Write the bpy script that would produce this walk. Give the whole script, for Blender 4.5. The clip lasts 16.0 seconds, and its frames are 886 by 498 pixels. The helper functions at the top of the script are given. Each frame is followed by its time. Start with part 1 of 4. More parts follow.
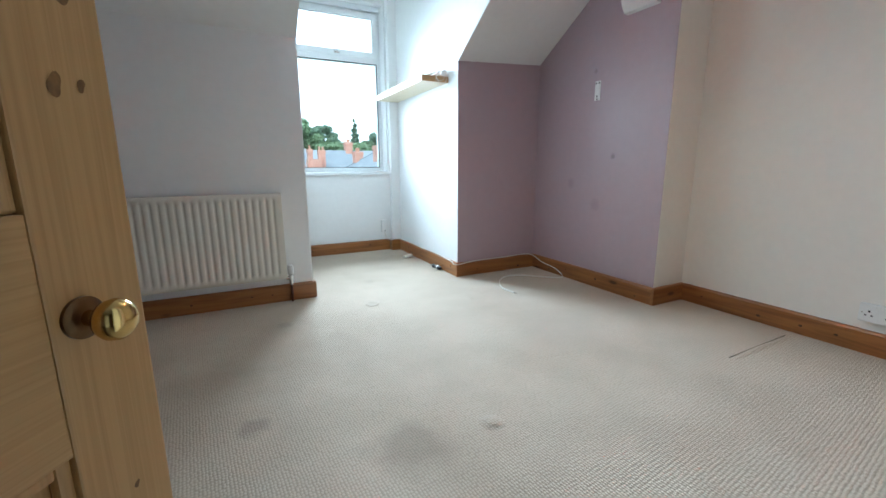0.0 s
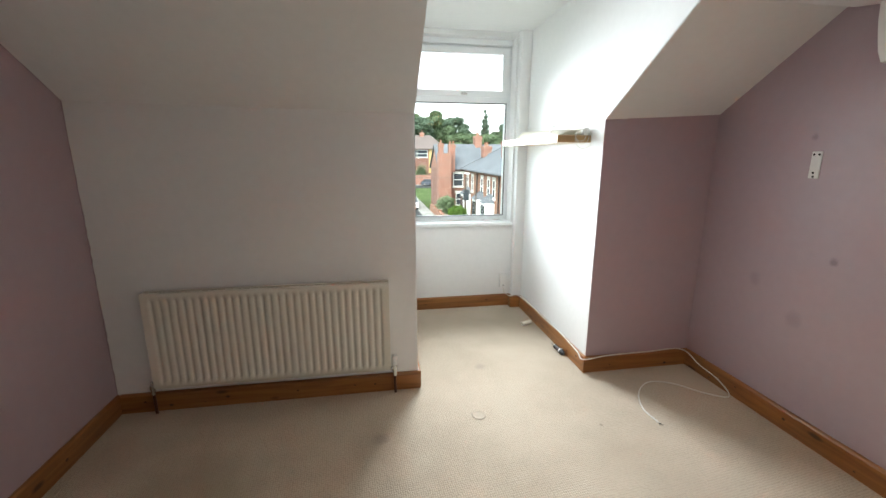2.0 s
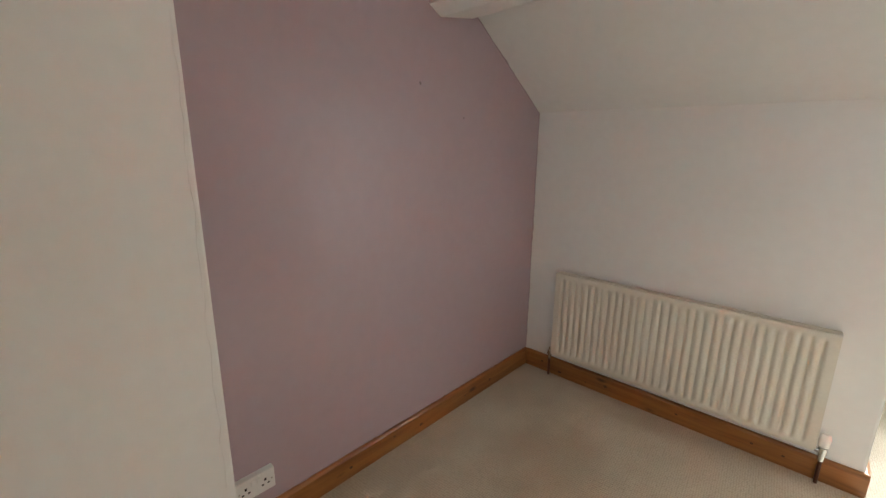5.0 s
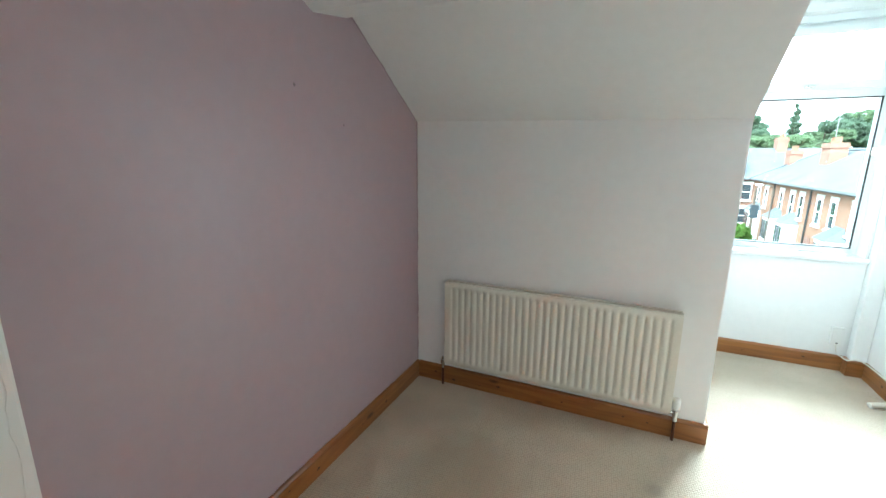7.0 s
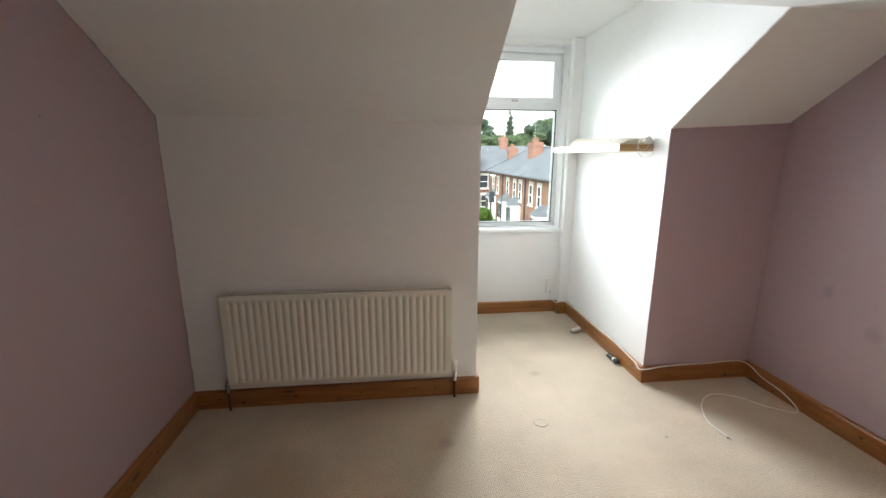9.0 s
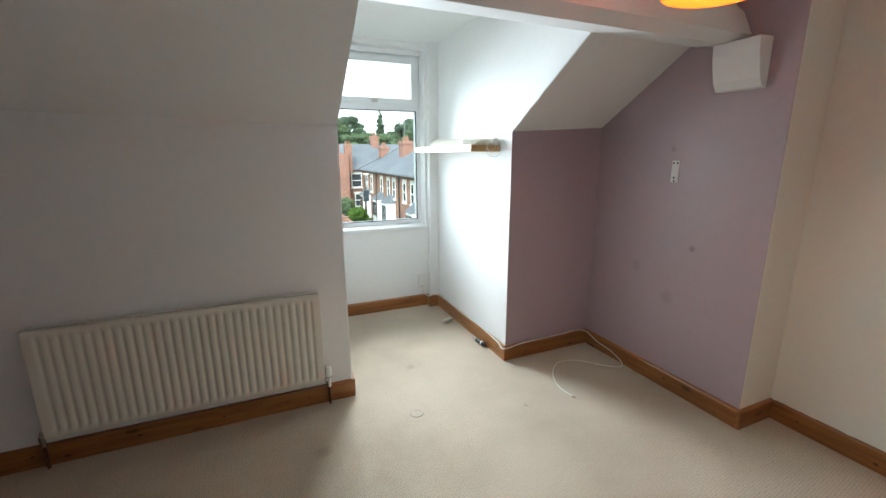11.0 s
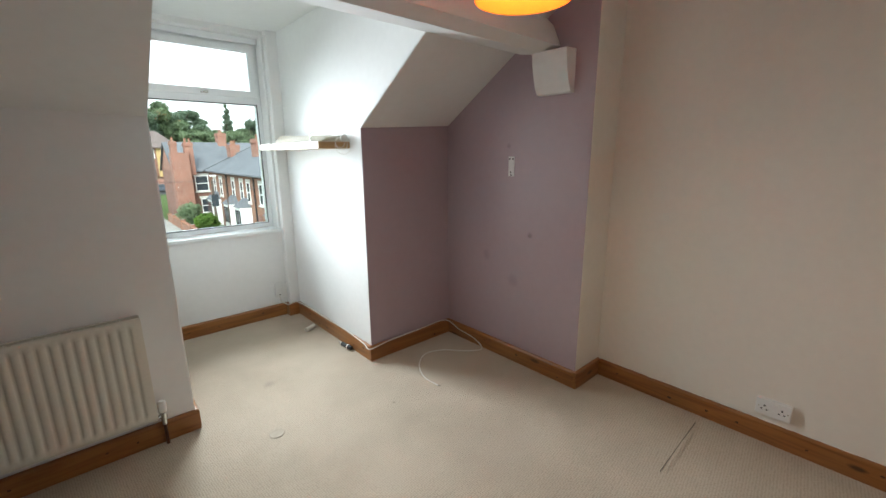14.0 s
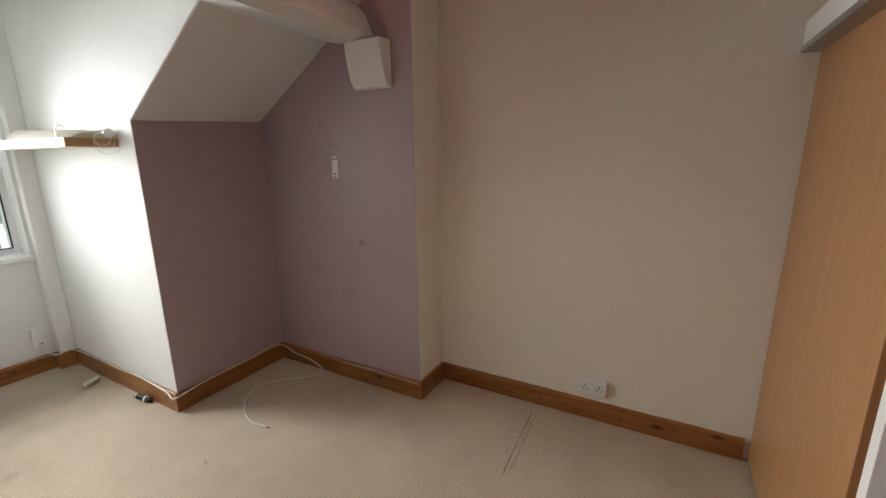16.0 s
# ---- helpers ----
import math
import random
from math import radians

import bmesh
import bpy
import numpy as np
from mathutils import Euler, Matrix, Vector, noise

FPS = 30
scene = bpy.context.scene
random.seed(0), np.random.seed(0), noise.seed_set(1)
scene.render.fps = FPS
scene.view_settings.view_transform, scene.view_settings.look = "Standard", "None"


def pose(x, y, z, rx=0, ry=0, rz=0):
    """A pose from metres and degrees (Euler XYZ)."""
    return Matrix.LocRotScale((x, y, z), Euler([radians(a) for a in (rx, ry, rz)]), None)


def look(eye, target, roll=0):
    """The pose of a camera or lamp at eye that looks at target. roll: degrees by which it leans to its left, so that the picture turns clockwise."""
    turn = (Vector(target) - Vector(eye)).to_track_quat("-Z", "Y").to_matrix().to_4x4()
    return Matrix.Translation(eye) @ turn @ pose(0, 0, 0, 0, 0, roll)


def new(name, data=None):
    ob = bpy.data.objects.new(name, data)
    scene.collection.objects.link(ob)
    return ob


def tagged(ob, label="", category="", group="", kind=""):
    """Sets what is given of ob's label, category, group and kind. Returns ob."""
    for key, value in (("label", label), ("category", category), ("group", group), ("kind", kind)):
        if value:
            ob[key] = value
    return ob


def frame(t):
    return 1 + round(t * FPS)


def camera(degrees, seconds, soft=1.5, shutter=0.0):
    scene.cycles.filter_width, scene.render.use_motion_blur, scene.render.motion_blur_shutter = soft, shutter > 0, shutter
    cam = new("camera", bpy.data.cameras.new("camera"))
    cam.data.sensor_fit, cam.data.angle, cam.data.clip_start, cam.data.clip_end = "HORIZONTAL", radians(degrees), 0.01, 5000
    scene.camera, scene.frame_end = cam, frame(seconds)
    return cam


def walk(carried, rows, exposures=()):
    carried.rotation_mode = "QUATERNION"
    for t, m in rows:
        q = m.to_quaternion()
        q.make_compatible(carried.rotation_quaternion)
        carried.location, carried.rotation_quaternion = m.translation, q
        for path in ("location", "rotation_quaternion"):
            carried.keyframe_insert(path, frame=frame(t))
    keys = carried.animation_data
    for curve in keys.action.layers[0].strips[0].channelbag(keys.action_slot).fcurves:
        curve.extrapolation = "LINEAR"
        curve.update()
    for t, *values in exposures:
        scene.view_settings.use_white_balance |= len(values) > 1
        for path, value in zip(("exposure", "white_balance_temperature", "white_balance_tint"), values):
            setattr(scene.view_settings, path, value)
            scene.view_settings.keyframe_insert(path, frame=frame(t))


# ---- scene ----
cam = camera(94.3, 16.0)
PATH = [
    (0, (1.065, 0.065, 0.887), (1.946, 1.816, 0.49), -0.3),
    (0.5, (1.087, 0.173, 1.109), (1.746, 2.009, 0.67), -0.4),
    (1, (1.077, 0.335, 1.248), (1.607, 2.213, 0.807), -0.1),
    (1.5, (1.133, 0.422, 1.4), (1.583, 2.319, 0.957), -0.1),
    (2, (1.262, 0.558, 1.438), (1.582, 2.481, 0.995), 0.1),
    (2.5, (1.318, 0.69, 1.452), (1.382, 2.638, 1.006), 0.3),
    (3, (1.368, 0.692, 1.44), (1.02, 2.613, 1.006), 0.4),
    (3.5, (1.399, 0.585, 1.407), (0.611, 2.375, 0.987), 0.5),
    (4, (1.3, 0.54, 1.456), (0.234, 2.169, 0.997), 0.5),
    (4.2, (1.296, 0.538, 1.448), (0.13, 2.095, 1.0), 0.4),
    (5.25, (1.15, 0.565, 1.45), (-0.188, 1.975, 0.99), 0.5),
    (6.3, (1.046, 0.588, 1.45), (-0.047, 2.207, 1.016), 0.7),
    (6.5, (1.042, 0.59, 1.452), (0.013, 2.249, 1.019), 0.6),
    (7, (1.014, 0.588, 1.47), (0.215, 2.371, 1.044), 0.5),
    (7.5, (0.976, 0.589, 1.481), (0.455, 2.47, 1.046), 0.4),
    (8, (0.977, 0.586, 1.476), (0.734, 2.523, 1.04), 0.3),
    (8.5, (0.999, 0.574, 1.481), (1.01, 2.525, 1.042), 0.2),
    (9, (1.02, 0.558, 1.484), (1.233, 2.498, 1.047), 0.1),
    (11.5, (1.107, 0.507, 1.499), (1.987, 2.246, 1.053), -0.2),
    (12, (1.121, 0.504, 1.494), (2.102, 2.189, 1.049), -0.2),
    (12.5, (1.123, 0.512, 1.49), (2.197, 2.139, 1.043), -0.2),
    (13, (1.149, 0.507, 1.489), (2.294, 2.083, 1.039), -0.4),
    (13.5, (1.172, 0.507, 1.484), (2.391, 2.026, 1.031), -0.4),
    (14, (1.185, 0.494, 1.484), (2.48, 1.95, 1.031), -0.4),
    (14.5, (1.197, 0.496, 1.483), (2.572, 1.876, 1.032), -0.4),
    (15, (1.23, 0.504, 1.491), (2.698, 1.783, 1.034), -0.5),
    (15.5, (1.286, 0.508, 1.489), (2.87, 1.64, 1.033), -0.6),
    (16, (1.481, 0.505, 1.463), (3.193, 1.437, 1.017), -0.6),
]
EXPOSURE = [(0, 1.72, 5150, 0), (1.5, 1.76, 5850, 4), (2.5, 1.43, 6600, 10), (4, 2.06, 6950, 12), (5.2, 2.39, 6100, 3), (6.5, 2.76, 5400, -5), (7.5, 2.14, 5350, -6), (9, 1.56, 6350, 9), (11.5, 1.36, 5850, 3), (14.5, 1.14, 6300, 7), (16, 0.94, 6750, 10)]
walk(cam, [(t, look(eye, target, roll)) for t, eye, target, roll in PATH], EXPOSURE)

# ---- world and light ----
world = bpy.data.worlds.new("overcast_sky")
scene.world = world
world.use_nodes = True
wn, wl = world.node_tree.nodes, world.node_tree.links
sky = wn.new("ShaderNodeTexSky")
sky.sky_type, sky.sun_disc = 'NISHITA', False
sky.sun_elevation, sky.sun_rotation = radians(40), radians(-150)
sky.air_density, sky.dust_density, sky.ozone_density = 1.0, 6.0, 1.0
cloud = wn.new("ShaderNodeMixRGB")
cloud.inputs[0].default_value = 0.72
cloud.inputs[2].default_value = (10.5, 10.8, 11.0, 1)
wl.new(sky.outputs[0], cloud.inputs[1])
wl.new(cloud.outputs[0], wn["Background"].inputs[0])
wn["Background"].inputs[1].default_value = 0.125

sun = new("sun", bpy.data.lights.new("sun", "SUN"))
sun.data.energy, sun.data.angle, sun.data.color = 1.7, radians(30), (1.0, 0.98, 0.95)
sun.matrix_world = pose(0, -40, 30, 90 - 40, 0, 180 + 150)

sky_light = new("window_sky_light", bpy.data.lights.new("window_sky_light", "AREA"))
sky_light.data.shape, sky_light.data.size, sky_light.data.size_y = 'RECTANGLE', 0.66, 0.95
sky_light.data.energy, sky_light.data.color, sky_light.data.spread = 15.5, (0.93, 0.97, 1.0), radians(94)
sky_light.matrix_world = pose(1.96, 4.40, 1.64, -72, 0, 0)

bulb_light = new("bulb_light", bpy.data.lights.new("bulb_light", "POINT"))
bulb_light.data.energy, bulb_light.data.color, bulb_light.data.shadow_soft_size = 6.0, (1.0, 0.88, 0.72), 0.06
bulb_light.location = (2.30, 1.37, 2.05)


# ---- materials ----
def mat(name, base, rough=0.6, metal=0.0, var=0.06, scale=(3.0, 60.0), bump=0.0, bump_scale=200.0, spec=0.5, tint=None):
    """Principled paint-like material with variation at two scales and fine relief."""
    m = bpy.data.materials.new(name)
    m.use_nodes = True
    n, l = m.node_tree.nodes, m.node_tree.links
    p = n["Principled BSDF"]
    p.inputs["Roughness"].default_value, p.inputs["Metallic"].default_value = rough, metal
    p.inputs["Specular IOR Level"].default_value = spec
    geo = n.new("ShaderNodeNewGeometry")
    big, small = n.new("ShaderNodeTexNoise"), n.new("ShaderNodeTexNoise")
    for t, s in ((big, scale[0]), (small, scale[1])):
        t.inputs["Scale"].default_value, t.inputs["Detail"].default_value = s, 4
        l.new(geo.outputs["Position"], t.inputs["Vector"])
    add = n.new("ShaderNodeMath"); add.operation = 'ADD'
    l.new(big.outputs["Fac"], add.inputs[0]); l.new(small.outputs["Fac"], add.inputs[1])
    ramp = n.new("ShaderNodeMapRange")
    ramp.inputs[1].default_value, ramp.inputs[2].default_value = 0.6, 1.4
    l.new(add.outputs[0], ramp.inputs[0])
    mix = n.new("ShaderNodeMixRGB")
    lo = tint or [c * (1 - var * 2) for c in base]
    mix.inputs[1].default_value = (*lo, 1)
    mix.inputs[2].default_value = (*[min(1, c * (1 + var)) for c in base], 1)
    l.new(ramp.outputs[0], mix.inputs[0])
    l.new(mix.outputs[0], p.inputs["Base Color"])
    if bump:
        bt = n.new("ShaderNodeTexNoise")
        bt.inputs["Scale"].default_value, bt.inputs["Detail"].default_value = bump_scale, 5
        l.new(geo.outputs["Position"], bt.inputs["Vector"])
        b = n.new("ShaderNodeBump")
        b.inputs["Strength"].default_value, b.inputs["Distance"].default_value = bump, 0.004
        l.new(bt.outputs["Fac"], b.inputs["Height"])
        l.new(b.outputs[0], p.inputs["Normal"])
    return m


def wood(name, light, dark, axis='X', ring=14.0, rough=0.35, knots=True, stretch=14.0, coat=0.0):
    """Grained timber: stretched noise along one axis, with dark knots."""
    m = bpy.data.materials.new(name)
    m.use_nodes = True
    n, l = m.node_tree.nodes, m.node_tree.links
    p = n["Principled BSDF"]
    p.inputs["Roughness"].default_value = rough
    p.inputs["Coat Weight"].default_value = coat
    co = n.new("ShaderNodeTexCoord")
    mp = n.new("ShaderNodeMapping")
    sc = {'X': (1, stretch, stretch), 'Y': (stretch, 1, stretch), 'Z': (stretch, stretch, 1)}[axis]
    mp.inputs["Scale"].default_value = sc
    l.new(co.outputs["Object"], mp.inputs[0])
    g = n.new("ShaderNodeTexNoise")
    g.inputs["Scale"].default_value, g.inputs["Detail"].default_value, g.inputs["Distortion"].default_value = ring / 7, 8, 0.8
    l.new(mp.outputs[0], g.inputs["Vector"])
    r = n.new("ShaderNodeValToRGB")
    r.color_ramp.elements[0].color, r.color_ramp.elements[1].color = (*dark, 1), (*light, 1)
    r.color_ramp.elements[0].position, r.color_ramp.elements[1].position = 0.3, 0.62
    l.new(g.outputs["Fac"], r.inputs[0])
    last = r.outputs[0]
    if knots:
        v = n.new("ShaderNodeTexVoronoi")
        mp2 = n.new("ShaderNodeMapping")
        mp2.inputs["Scale"].default_value = {'X': (3.4, 9, 9), 'Y': (9, 3.4, 9), 'Z': (9, 9, 3.4)}[axis]
        l.new(co.outputs["Object"], mp2.inputs[0])
        l.new(mp2.outputs[0], v.inputs["Vector"])
        v.inputs["Scale"].default_value = 1.0
        kr = n.new("ShaderNodeMapRange")
        kr.inputs[1].default_value, kr.inputs[2].default_value = 0.07, 0.15
        l.new(v.outputs["Distance"], kr.inputs[0])
        km = n.new("ShaderNodeMixRGB")
        km.inputs[1].default_value = (*[c * 0.35 for c in dark], 1)
        l.new(kr.outputs[0], km.inputs[0])
        l.new(last, km.inputs[2])
        last = km.outputs[0]
    l.new(last, p.inputs["Base Color"])
    b = n.new("ShaderNodeBump")
    b.inputs["Strength"].default_value, b.inputs["Distance"].default_value = 0.15, 0.002
    l.new(g.outputs["Fac"], b.inputs["Height"])
    l.new(b.outputs[0], p.inputs["Normal"])
    return m


def carpet_material():
    """Beige woven loop-pile carpet: rows of small loops, soft stains and paths of wear."""
    m = bpy.data.materials.new("woven_carpet")
    m.use_nodes = True
    n, l = m.node_tree.nodes, m.node_tree.links
    p = n["Principled BSDF"]
    p.inputs["Roughness"].default_value = 0.95
    p.inputs["Specular IOR Level"].default_value = 0.1
    p.inputs["Sheen Weight"].default_value = 0.15
    geo = n.new("ShaderNodeNewGeometry")
    mp = n.new("ShaderNodeMapping")
    mp.inputs["Rotation"].default_value = (0, 0, radians(-6))
    mp.inputs["Scale"].default_value = (1.0, 0.8, 1.0)
    l.new(geo.outputs["Position"], mp.inputs[0])
    loops = n.new("ShaderNodeTexVoronoi")
    loops.voronoi_dimensions = '2D'
    loops.inputs["Scale"].default_value, loops.inputs["Randomness"].default_value = 104.0, 0.34
    l.new(mp.outputs[0], loops.inputs["Vector"])
    h = n.new("ShaderNodeMapRange")
    h.inputs[1].default_value, h.inputs[2].default_value, h.inputs[3].default_value, h.inputs[4].default_value = 0.1, 0.62, 1.0, 0.0
    l.new(loops.outputs["Distance"], h.inputs[0])
    fuzz = n.new("ShaderNodeTexNoise"); fuzz.inputs["Scale"].default_value = 260
    fuzz.inputs["Detail"].default_value = 3
    l.new(geo.outputs["Position"], fuzz.inputs["Vector"])
    h2 = n.new("ShaderNodeMath"); h2.operation = 'MULTIPLY_ADD'
    l.new(fuzz.outputs["Fac"], h2.inputs[0]); h2.inputs[1].default_value = 0.5
    l.new(h.outputs[0], h2.inputs[2])
    b = n.new("ShaderNodeBump")
    b.inputs["Strength"].default_value, b.inputs["Distance"].default_value = 0.45, 0.004
    l.new(h2.outputs[0], b.inputs["Height"]); l.new(b.outputs[0], p.inputs["Normal"])
    stain = n.new("ShaderNodeTexNoise"); stain.inputs["Scale"].default_value = 1.7
    stain.inputs["Detail"].default_value = 6; stain.inputs["Roughness"].default_value = 0.62
    l.new(geo.outputs["Position"], stain.inputs["Vector"])
    sr = n.new("ShaderNodeValToRGB")
    sr.color_ramp.elements[0].position, sr.color_ramp.elements[1].position = 0.30, 0.62
    sr.color_ramp.elements[0].color = (0.415, 0.348, 0.265, 1)
    sr.color_ramp.elements[1].color = (0.51, 0.437, 0.34, 1)
    l.new(stain.outputs["Fac"], sr.inputs[0])
    # shade between the loops put into the colour: low pile darker, tops lighter
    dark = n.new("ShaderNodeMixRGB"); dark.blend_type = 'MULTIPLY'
    gap_shade = n.new("ShaderNodeMapRange")
    gap_shade.inputs[1].default_value, gap_shade.inputs[2].default_value, gap_shade.inputs[3].default_value, gap_shade.inputs[4].default_value = 0.1, 0.9, 0.78, 1.08
    l.new(h2.outputs[0], gap_shade.inputs[0])
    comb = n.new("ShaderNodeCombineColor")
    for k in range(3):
        l.new(gap_shade.outputs[0], comb.inputs[k])
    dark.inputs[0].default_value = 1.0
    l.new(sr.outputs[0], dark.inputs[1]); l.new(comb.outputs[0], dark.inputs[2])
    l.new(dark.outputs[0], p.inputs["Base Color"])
    return m


def shade_material():
    m = bpy.data.materials.new("orange_shade_fabric")
    m.use_nodes = True
    n, l = m.node_tree.nodes, m.node_tree.links
    d, t, mx = n.new("ShaderNodeBsdfDiffuse"), n.new("ShaderNodeBsdfTranslucent"), n.new("ShaderNodeMixShader")
    weave = n.new("ShaderNodeTexNoise"); weave.inputs["Scale"].default_value = 90
    r = n.new("ShaderNodeValToRGB")
    r.color_ramp.elements[0].color, r.color_ramp.elements[1].color = (0.66, 0.145, 0.012, 1), (0.76, 0.195, 0.022, 1)
    l.new(weave.outputs["Fac"], r.inputs[0])
    for s in (d, t):
        l.new(r.outputs[0], s.inputs["Color"])
    mx.inputs[0].default_value = 0.5
    l.new(d.outputs[0], mx.inputs[1]); l.new(t.outputs[0], mx.inputs[2])
    l.new(mx.outputs[0], n["Material Output"].inputs["Surface"])
    return m


def glass_material(name, rough=0.0):
    m = bpy.data.materials.new(name)
    m.use_nodes = True
    n, l = m.node_tree.nodes, m.node_tree.links
    tr, gl, mx, lw = n.new("ShaderNodeBsdfTransparent"), n.new("ShaderNodeBsdfGlossy"), n.new("ShaderNodeMixShader"), n.new("ShaderNodeFresnel")
    gl.inputs["Roughness"].default_value = rough
    tr.inputs["Color"].default_value = (0.93, 0.97, 0.96, 1)
    lw.inputs["IOR"].default_value = 1.18
    l.new(lw.outputs[0], mx.inputs[0]); l.new(tr.outputs[0], mx.inputs[1]); l.new(gl.outputs[0], mx.inputs[2])
    l.new(mx.outputs[0], n["Material Output"].inputs["Surface"])
    return m


def emit_material(name, colour, strength):
    m = bpy.data.materials.new(name)
    m.use_nodes = True
    p = m.node_tree.nodes["Principled BSDF"]
    p.inputs["Base Color"].default_value = (*colour, 1)
    p.inputs["Emission Color"].default_value = (*colour, 1)
    p.inputs["Emission Strength"].default_value = strength
    return m


def stain(m, centre, radius, colour, amount, wobble=0.6):
    """Add one soft irregular mark with its centre at a place on the surface."""
    n, l = m.node_tree.nodes, m.node_tree.links
    p = n["Principled BSDF"]
    old = p.inputs["Base Color"].links[0].from_socket
    geo = n.new("ShaderNodeNewGeometry")
    d = n.new("ShaderNodeVectorMath"); d.operation = 'DISTANCE'
    d.inputs[1].default_value = centre
    nz = n.new("ShaderNodeTexNoise"); nz.inputs["Scale"].default_value = 1.2 / radius; nz.inputs["Detail"].default_value = 4
    l.new(geo.outputs["Position"], d.inputs[0]); l.new(geo.outputs["Position"], nz.inputs["Vector"])
    ad = n.new("ShaderNodeMath"); ad.operation = 'MULTIPLY_ADD'
    l.new(nz.outputs["Fac"], ad.inputs[0]); ad.inputs[1].default_value = wobble * radius * 2
    l.new(d.outputs["Value"], ad.inputs[2])
    mr = n.new("ShaderNodeMapRange")
    mr.inputs[1].default_value, mr.inputs[2].default_value = radius * (0.4 + wobble), radius * (1.1 + wobble)
    mr.inputs[3].default_value, mr.inputs[4].default_value = amount, 0.0
    l.new(ad.outputs[0], mr.inputs[0])
    mx = n.new("ShaderNodeMixRGB")
    mx.inputs[2].default_value = (*colour, 1)
    l.new(mr.outputs[0], mx.inputs[0]); l.new(old, mx.inputs[1])
    l.new(mx.outputs[0], p.inputs["Base Color"])


WHITE = mat("white_emulsion", (0.80, 0.80, 0.785), 0.68, var=0.018, scale=(1.2, 22), bump=0.05, bump_scale=45)
CREAM = mat("cream_emulsion", (0.80, 0.76, 0.69), 0.68, var=0.018, scale=(1.2, 25), bump=0.05, bump_scale=50)
MAUVE = mat("mauve_emulsion", (0.43, 0.335, 0.365), 0.34, var=0.022, scale=(1.2, 20), bump=0.045, bump_scale=55, spec=0.55)
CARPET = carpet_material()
SEAM_SHADE = mat("carpet_seam_shadow", (0.21, 0.175, 0.135), 0.95, var=0.2, scale=(20, 300))
for c, r, k, a in (((1.5, 1.17, 0), 0.15, (0.27, 0.22, 0.17), 0.55), ((1.05, 1.5, 0), 0.06, (0.25, 0.2, 0.16), 0.5), ((0.9, 1.9, 0), 0.2, (0.33, 0.27, 0.2), 0.4), ((2.445, 2.372, 0), 0.012, (0.2, 0.16, 0.12), 0.6),
                   ((1.95, 3.1, 0), 0.04, (0.3, 0.25, 0.2), 0.5), ((1.25, 2.45, 0), 0.05, (0.3, 0.25, 0.2), 0.5), ((2.6, 1.7, 0), 0.3, (0.40, 0.33, 0.26), 0.4), ((0.4, 2.2, 0), 0.35, (0.36, 0.29, 0.21), 0.5)):
    stain(CARPET, c, r, k, a)
for c, r, a in (((3.407, 2.12, 0.945), 0.024, 0.55), ((3.407, 2.32, 1.53), 0.02, 0.4), ((3.407, 2.5, 0.75), 0.04, 0.2), ((3.407, 2.25, 0.6), 0.05, 0.2), ((-0.215, 1.9, 1.75), 0.008, 0.8), ((-0.215, 2.2, 1.62), 0.006, 0.8)):
    stain(MAUVE, c, r, (0.16, 0.12, 0.13), a)
SKIRT_X = wood("varnished_pine_x", (0.32, 0.132, 0.034), (0.185, 0.068, 0.017), 'X', rough=0.32, coat=0.15)
SKIRT_Y = wood("varnished_pine_y", (0.32, 0.132, 0.034), (0.185, 0.068, 0.017), 'Y', rough=0.32, coat=0.15)
PINE_DOOR = wood("stripped_pine", (0.45, 0.262, 0.095), (0.37, 0.205, 0.068), 'Z', rough=0.42, knots=False, ring=28, stretch=60)
PINE_RAIL = wood("stripped_pine_rail", (0.45, 0.262, 0.095), (0.37, 0.205, 0.068), 'X', rough=0.42, knots=False, ring=28, stretch=60)
KNOT_DARK = mat("dark_pine_knot", (0.075, 0.026, 0.01), 0.4, var=0.3, scale=(60, 300))
KNOT = mat("pine_knot", (0.19, 0.088, 0.022), 0.45, var=0.25, scale=(60, 300))
BEECH = wood("beech_laminate", (0.44, 0.235, 0.105), (0.385, 0.20, 0.085), 'Z', ring=9, rough=0.4, knots=False, stretch=30)
BEECH_DARK = wood("dark_edge_timber", (0.20, 0.09, 0.035), (0.12, 0.05, 0.02), 'Z', rough=0.45, knots=False)
SHELF_LIGHT = mat("pale_shelf_foil", (0.72, 0.62, 0.44), 0.45, var=0.05, scale=(4, 90))
SHELF_END = wood("shelf_end_timber", (0.46, 0.28, 0.12), (0.33, 0.19, 0.075), 'X', rough=0.5, knots=False)
RAD = mat("radiator_enamel", (0.72, 0.69, 0.60), 0.33, var=0.03, scale=(5, 80))
UPVC = mat("white_upvc", (0.80, 0.82, 0.82), 0.28, var=0.02, scale=(6, 90))
GASKET = mat("black_rubber_gasket", (0.03, 0.035, 0.035), 0.6)
PLASTIC = mat("white_plastic", (0.78, 0.78, 0.76), 0.35, var=0.03)
DARKHOLE = mat("dark_hole", (0.012, 0.011, 0.011), 0.8)
COPPER = mat("tarnished_copper_pipe", (0.13, 0.055, 0.035), 0.42, metal=0.6, var=0.2)
CHROME = mat("chrome", (0.72, 0.72, 0.70), 0.18, metal=1.0)
BRASS = mat("polished_brass", (0.62, 0.44, 0.16), 0.16, metal=1.0, var=0.1)
AGED_BRASS = mat("tarnished_brass", (0.16, 0.09, 0.04), 0.32, metal=1.0, var=0.3)
BLACK = mat("black_plastic", (0.02, 0.02, 0.022), 0.4)
CABLE = mat("white_cable_sheath", (0.70, 0.68, 0.62), 0.5)
